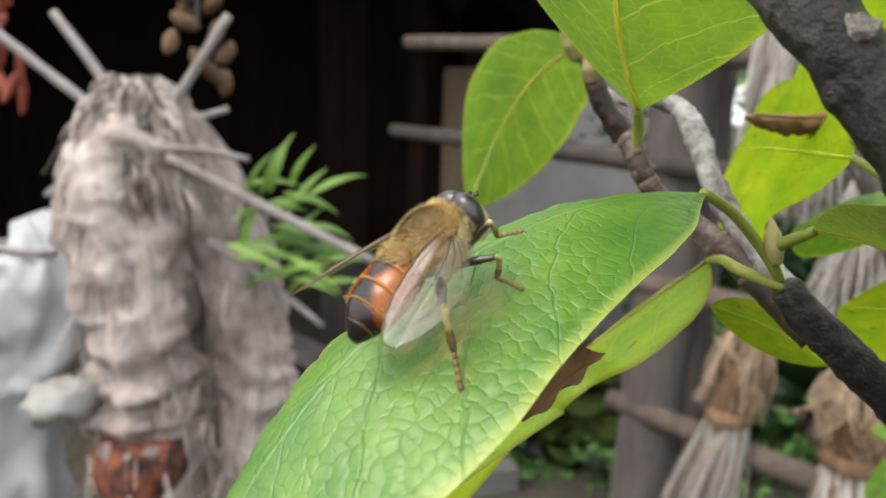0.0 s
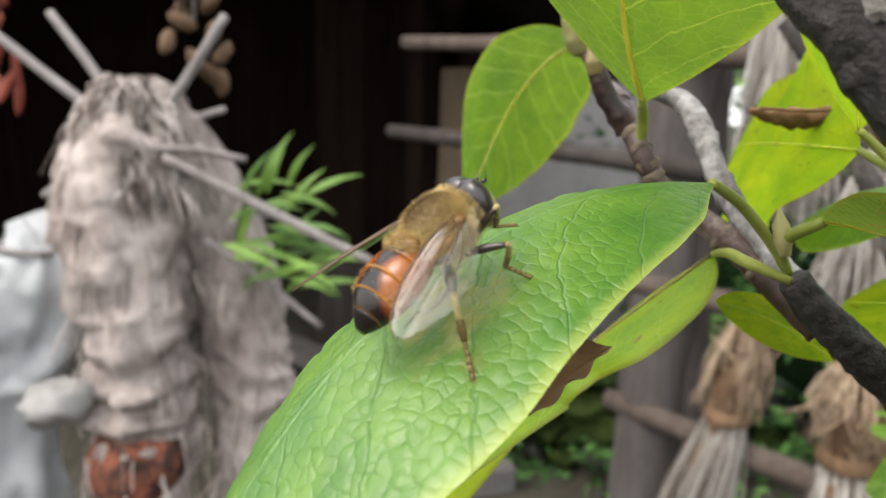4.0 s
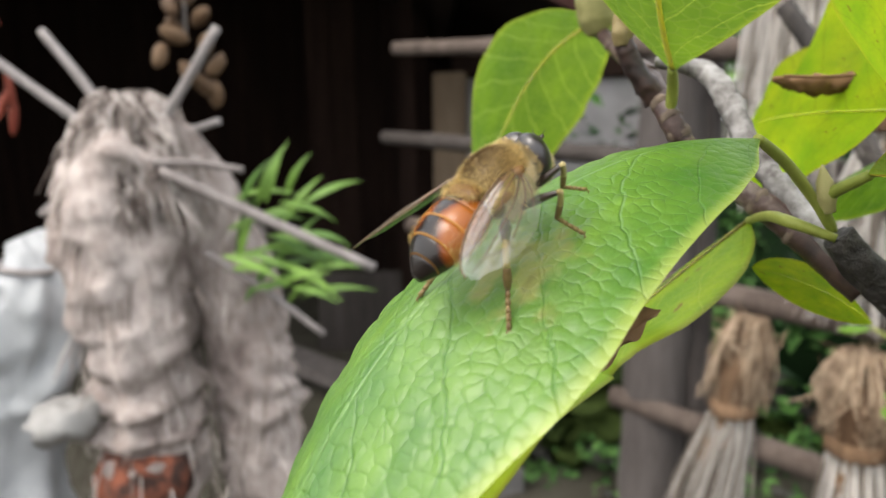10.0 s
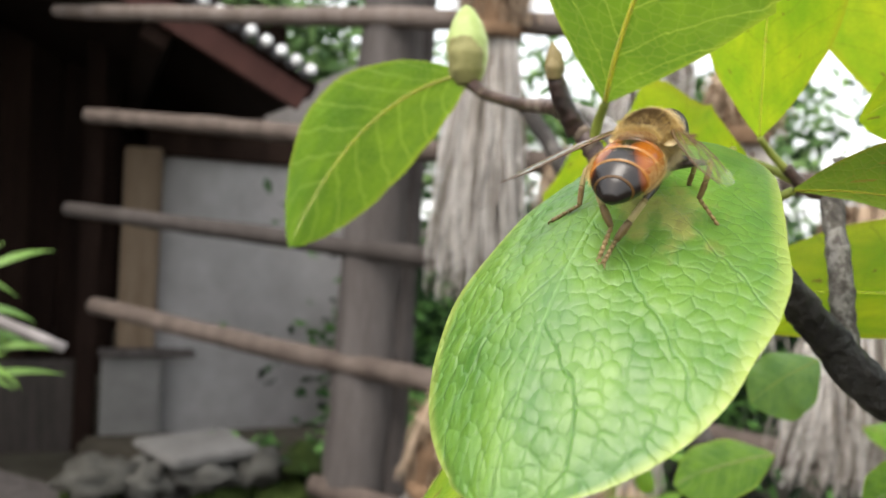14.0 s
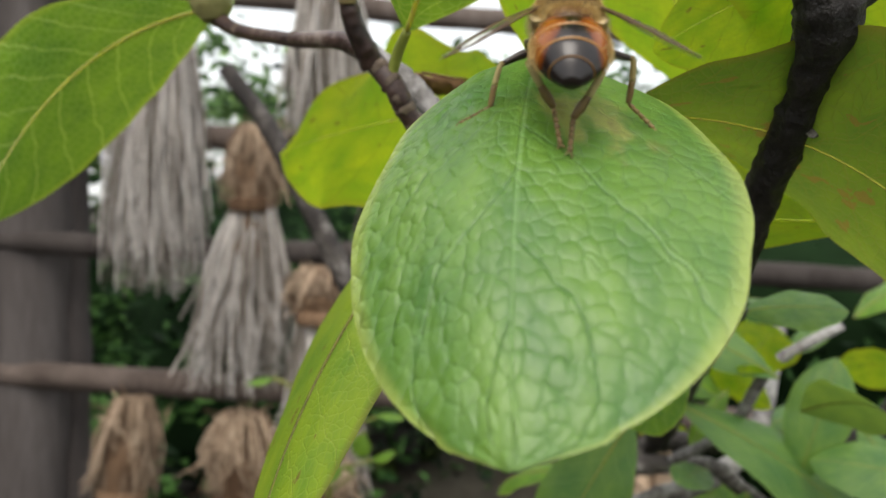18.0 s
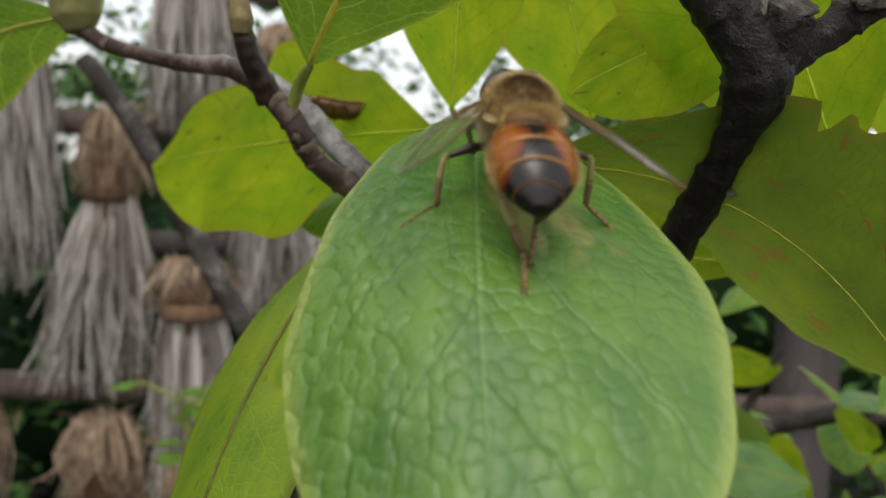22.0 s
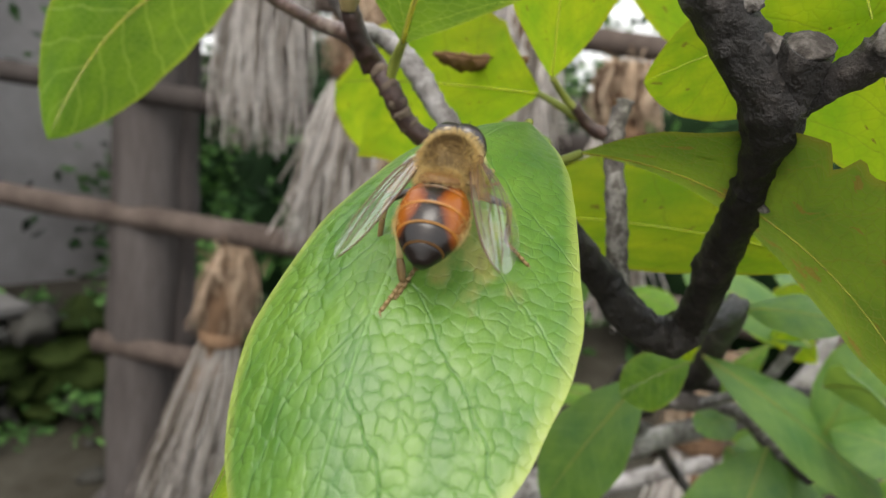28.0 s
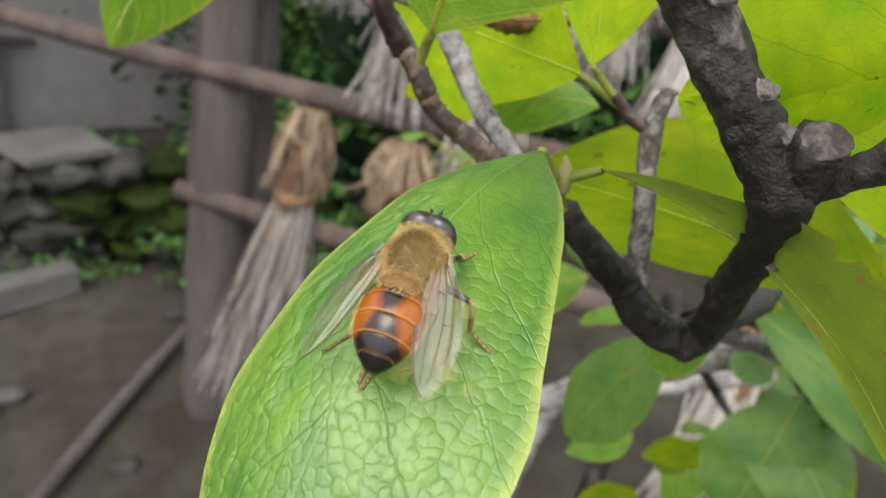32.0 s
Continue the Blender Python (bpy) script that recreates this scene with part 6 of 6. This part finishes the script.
def motions():
    # the fly: millimetres to the right, ahead and up, degrees of turn and pitch
    home = frame_from(Vector((-0.002, 0.047, 1.3097)), (0.647, 0.539, 0.539), (-0.414, -0.345, 0.842))
    rows = [(0, 1.07, 0.11, 0.04, -0.7, 3.7), (1, 0.93, 0.16, 0.03, 0.3, 3.5), (3, 1.16, 0.14, 0.04, 0.3, 4.2), (4.5, 1.16, 0.14, 0.06, -1, 4.5), (6, 1.17, 0.12, 0.13, -3.4, 5.3), (7.5, 0.9, 0.15, 0.08, -1, 4.2), (9.5, 0.81, 0.19, 0.06, 0.1, 3.8), (10.1, 0.3, 0.2, 0.02, -4, 0), (10.6, -0.39, 0.29, 0, -7.4, -5), (11, -0.16, 0.53, 0, -5.3, -6.7), (12, 0.7, -0.2, -0.1, -0.8, -3.8), (13, 0.56, -0.4, -0.15, -1.8, -6.4), (14.5, 0.48, -0.2, -0.11, -3.7, -8), (16.5, 0.23, 0.07, -0.04, -2.7, -4.6), (17, 0.16, 0.37, 0, -1.8, -3.9), (19, 0.07, 0.89, 0.12, -1.4, -3.5), (20, 0.2, -0.35, 0.0, -2, -1), (21, 0.13, 0.06, 0.02, -2.4, 0.3), (23, -0.15, 0.15, -0.03, 0.5, -3.4), (24.5, -0.17, 0.47, 0.01, 0.6, -2.2), (26.5, 0.05, 0.37, 0.01, -1.4, -1.2), (28.9, 0.36, 0.23, -0.03, 1.8, -2.1), (29.5, 0.04, 0.28, -0.05, -1.9, -4.2), (31, 0.27, 0.42, -0.02, -0.1, -2.4), (32, -0.07, 0.68, -0.04, 1.4, -2.8)]
    walk(fly, [(t, home @ pose(x / 1000, y / 1000, z / 1000, pitch, 0, turn)) for t, x, y, z, turn, pitch in rows])

    def set_leg(s, kind, places):
        """Bends hip and knee so that the foot stands at each place, given in millimetres from the fly's middle."""
        hip = {"front": (1.1, 2.7, -1.2), "middle": (1.4, 1.4, -1.4), "hind": (1.2, 0.0, -1.3)}[kind]
        hip, k = Vector((s * hip[0], hip[1], hip[2])), LEG[kind]
        a, b = THIGH * k, REACH * k
        upper, lower = [], []
        for t, x, y, z in places:
            way = Vector((s * x, y, z)) - hip
            d = min(max(way.length, b - a + 0.15), (a + b) * 0.985)
            way.normalize()
            up = Vector((s * 0.75, 0.1 if kind != "hind" else -0.25, 1.0))
            up = (up - way * up.dot(way)).normalized()
            run = (a * a + d * d - b * b) / (2 * d)
            knee = hip + way * run + up * math.sqrt(max(0.0, a * a - run * run))
            claw = hip + way * d
            thigh = frame_from(hip / 1000, knee - hip, up)
            upper.append((t, thigh))
            lower.append((t, thigh.inverted() @ frame_from(knee / 1000, claw - knee, up)))
        leg, below = legs[s, kind]
        walk(leg, upper)
        for piece in below:
            walk(piece, lower)

    set_leg(1, "middle", [(0, 2.6, 4.0, -5.6), (7, 2.4, 4.0, -5.7), (9.7, 2.4, 4.0, -5.6), (10.2, 3.4, 3.0, -4.6), (10.7, 4.6, 1.3, -5.0), (14.5, 4.8, 1.1, -5.1), (17, 5.5, -0.2, -5.4), (19, 5.7, -0.6, -5.5), (23.5, 5.9, -0.3, -5.4), (26.5, 5.9, -0.5, -5.4), (29, 5.6, -0.3, -5.4), (32, 5.8, -0.3, -5.4)])
    set_leg(-1, "middle", [(0, 4.6, 2.4, -5.2), (9.7, 4.6, 2.4, -5.2), (10.2, 5.2, 0.6, -4.4), (10.7, 5.7, -1.6, -4.7), (13, 5.7, -1.8, -4.6), (17, 6.2, -1.4, -5.3), (21, 6.2, -1.4, -5.1), (23.5, 5.8, -1.2, -5.2), (26.5, 6.1, -1.8, -5.3), (30, 5.9, -1.8, -4.7), (31, 5.5, -3.0, -4.6), (32, 5.0, -4.4, -4.7)])
    for s in (-1, 1):
        # the hind feet brush each other, stroke after stroke
        brush = [(t / 2, s * 0.25 + (-0.5 if t < 34 else 0.0), -5.3 - 0.9 * ((t + (s > 0)) % 3), -4.5 - 0.1 * (t % 2)) for t in range(23, 53) if t not in (29, 37, 38, 46, 47, 48)]
        later = [(t / 2, s * 0.3 - 2.2, -5.9 - 0.5 * ((t + (s > 0)) % 3), -4.55) for t in range(56, 61)]
        rows = [(0, 5.1, -4.4, -5.0), (9.6, 5.2, -4.4, -5.0), (10.2, 3.0, -5.4, -4.6), (10.8, 0.5, -6.4, -4.4)] if s > 0 else [(0, -4.3, -5.0, -3.9), (9.6, -4.2, -5.1, -3.9), (10.2, -2.6, -5.6, -4.0), (10.8, -0.5, -6.2, -4.2)]
        rows += brush + ([(14.5, 1.6, -3.4, -3.6), (18.5, 2.4, -7.0, -4.5), (19, 4.4, -3.6, -2.2), (23.5, 0.2, -8.6, -5.2)] if s > 0 else [(14.5, -5.4, -2.8, -2.4), (18.5, -4.4, -2.8, -2.4), (19, -3.8, -2.6, -2.6), (23.5, -0.2, -6.2, -4.4)])
        rows += later + ([(31, -0.7, -6.7, -4.6), (32, -1.3, -5.9, -4.6)] if s > 0 else [(31, -1.5, -5.9, -4.5), (32, -1.6, -5.6, -4.5)])
        set_leg(s, "hind", [(t, s * x, y, z) for t, x, y, z in sorted(rows)])
        lift = [(t, 0.9 + 0.4 * (k % 2), 5.3 + 0.6 * ((k + (s > 0)) % 2), -3.0 - 0.5 * (k % 3) / 2) for k, t in enumerate((0.6, 1, 1.5, 2, 2.5, 3, 4.3, 5.5, 6, 6.6, 7.4, 8.2, 9, 9.6))]
        set_leg(s, "front", [(0, 1.8, 6.6, -3.0), *lift, (10.4, 2.2, 7.2, -4.6), (11, 2.4, 7.4, -5.3), (26.5, 2.4, 7.4, -5.3), (32, 2.4, 7.6, -5.4)])

    def set_wing(s, places):
        hinge = Vector((s * 1.8, 2.1, 1.05)) / 1000
        walk(wings[s], [(t, frame_from(hinge, Vector((s * x, y, z)) / 1000 - hinge, (s * 0.55, -0.15, 0.8))) for t, x, y, z in places])

    set_wing(1, [(0, 5.4, -6.6, 1.3), (9, 5.1, -6.7, 1.1), (11, 6.2, -6.2, 0.9), (17, 6.3, -6.1, 0.9), (24.5, 6.7, -5.9, 0.7), (26.5, 6.5, -6.0, 0.7), (28.5, 4.2, -6.8, 0.0), (32, 3.5, -7.0, -0.5)])
    set_wing(-1, [(0, 5.4, -6.6, 1.4), (9, 5.0, -6.8, 1.3), (11, 6.6, -6.6, -0.4), (13, 7.8, -4.6, -0.8), (17, 6.9, -5.7, 0.0), (21, 6.6, -5.9, 1.0), (24.5, 6.2, -6.2, 0.3), (26.5, 7.0, -5.5, -0.3), (28.5, 4.6, -6.7, -0.9), (32, 4.9, -6.5, -1.4)])


fly, legs, wings = build_fly()
motions()
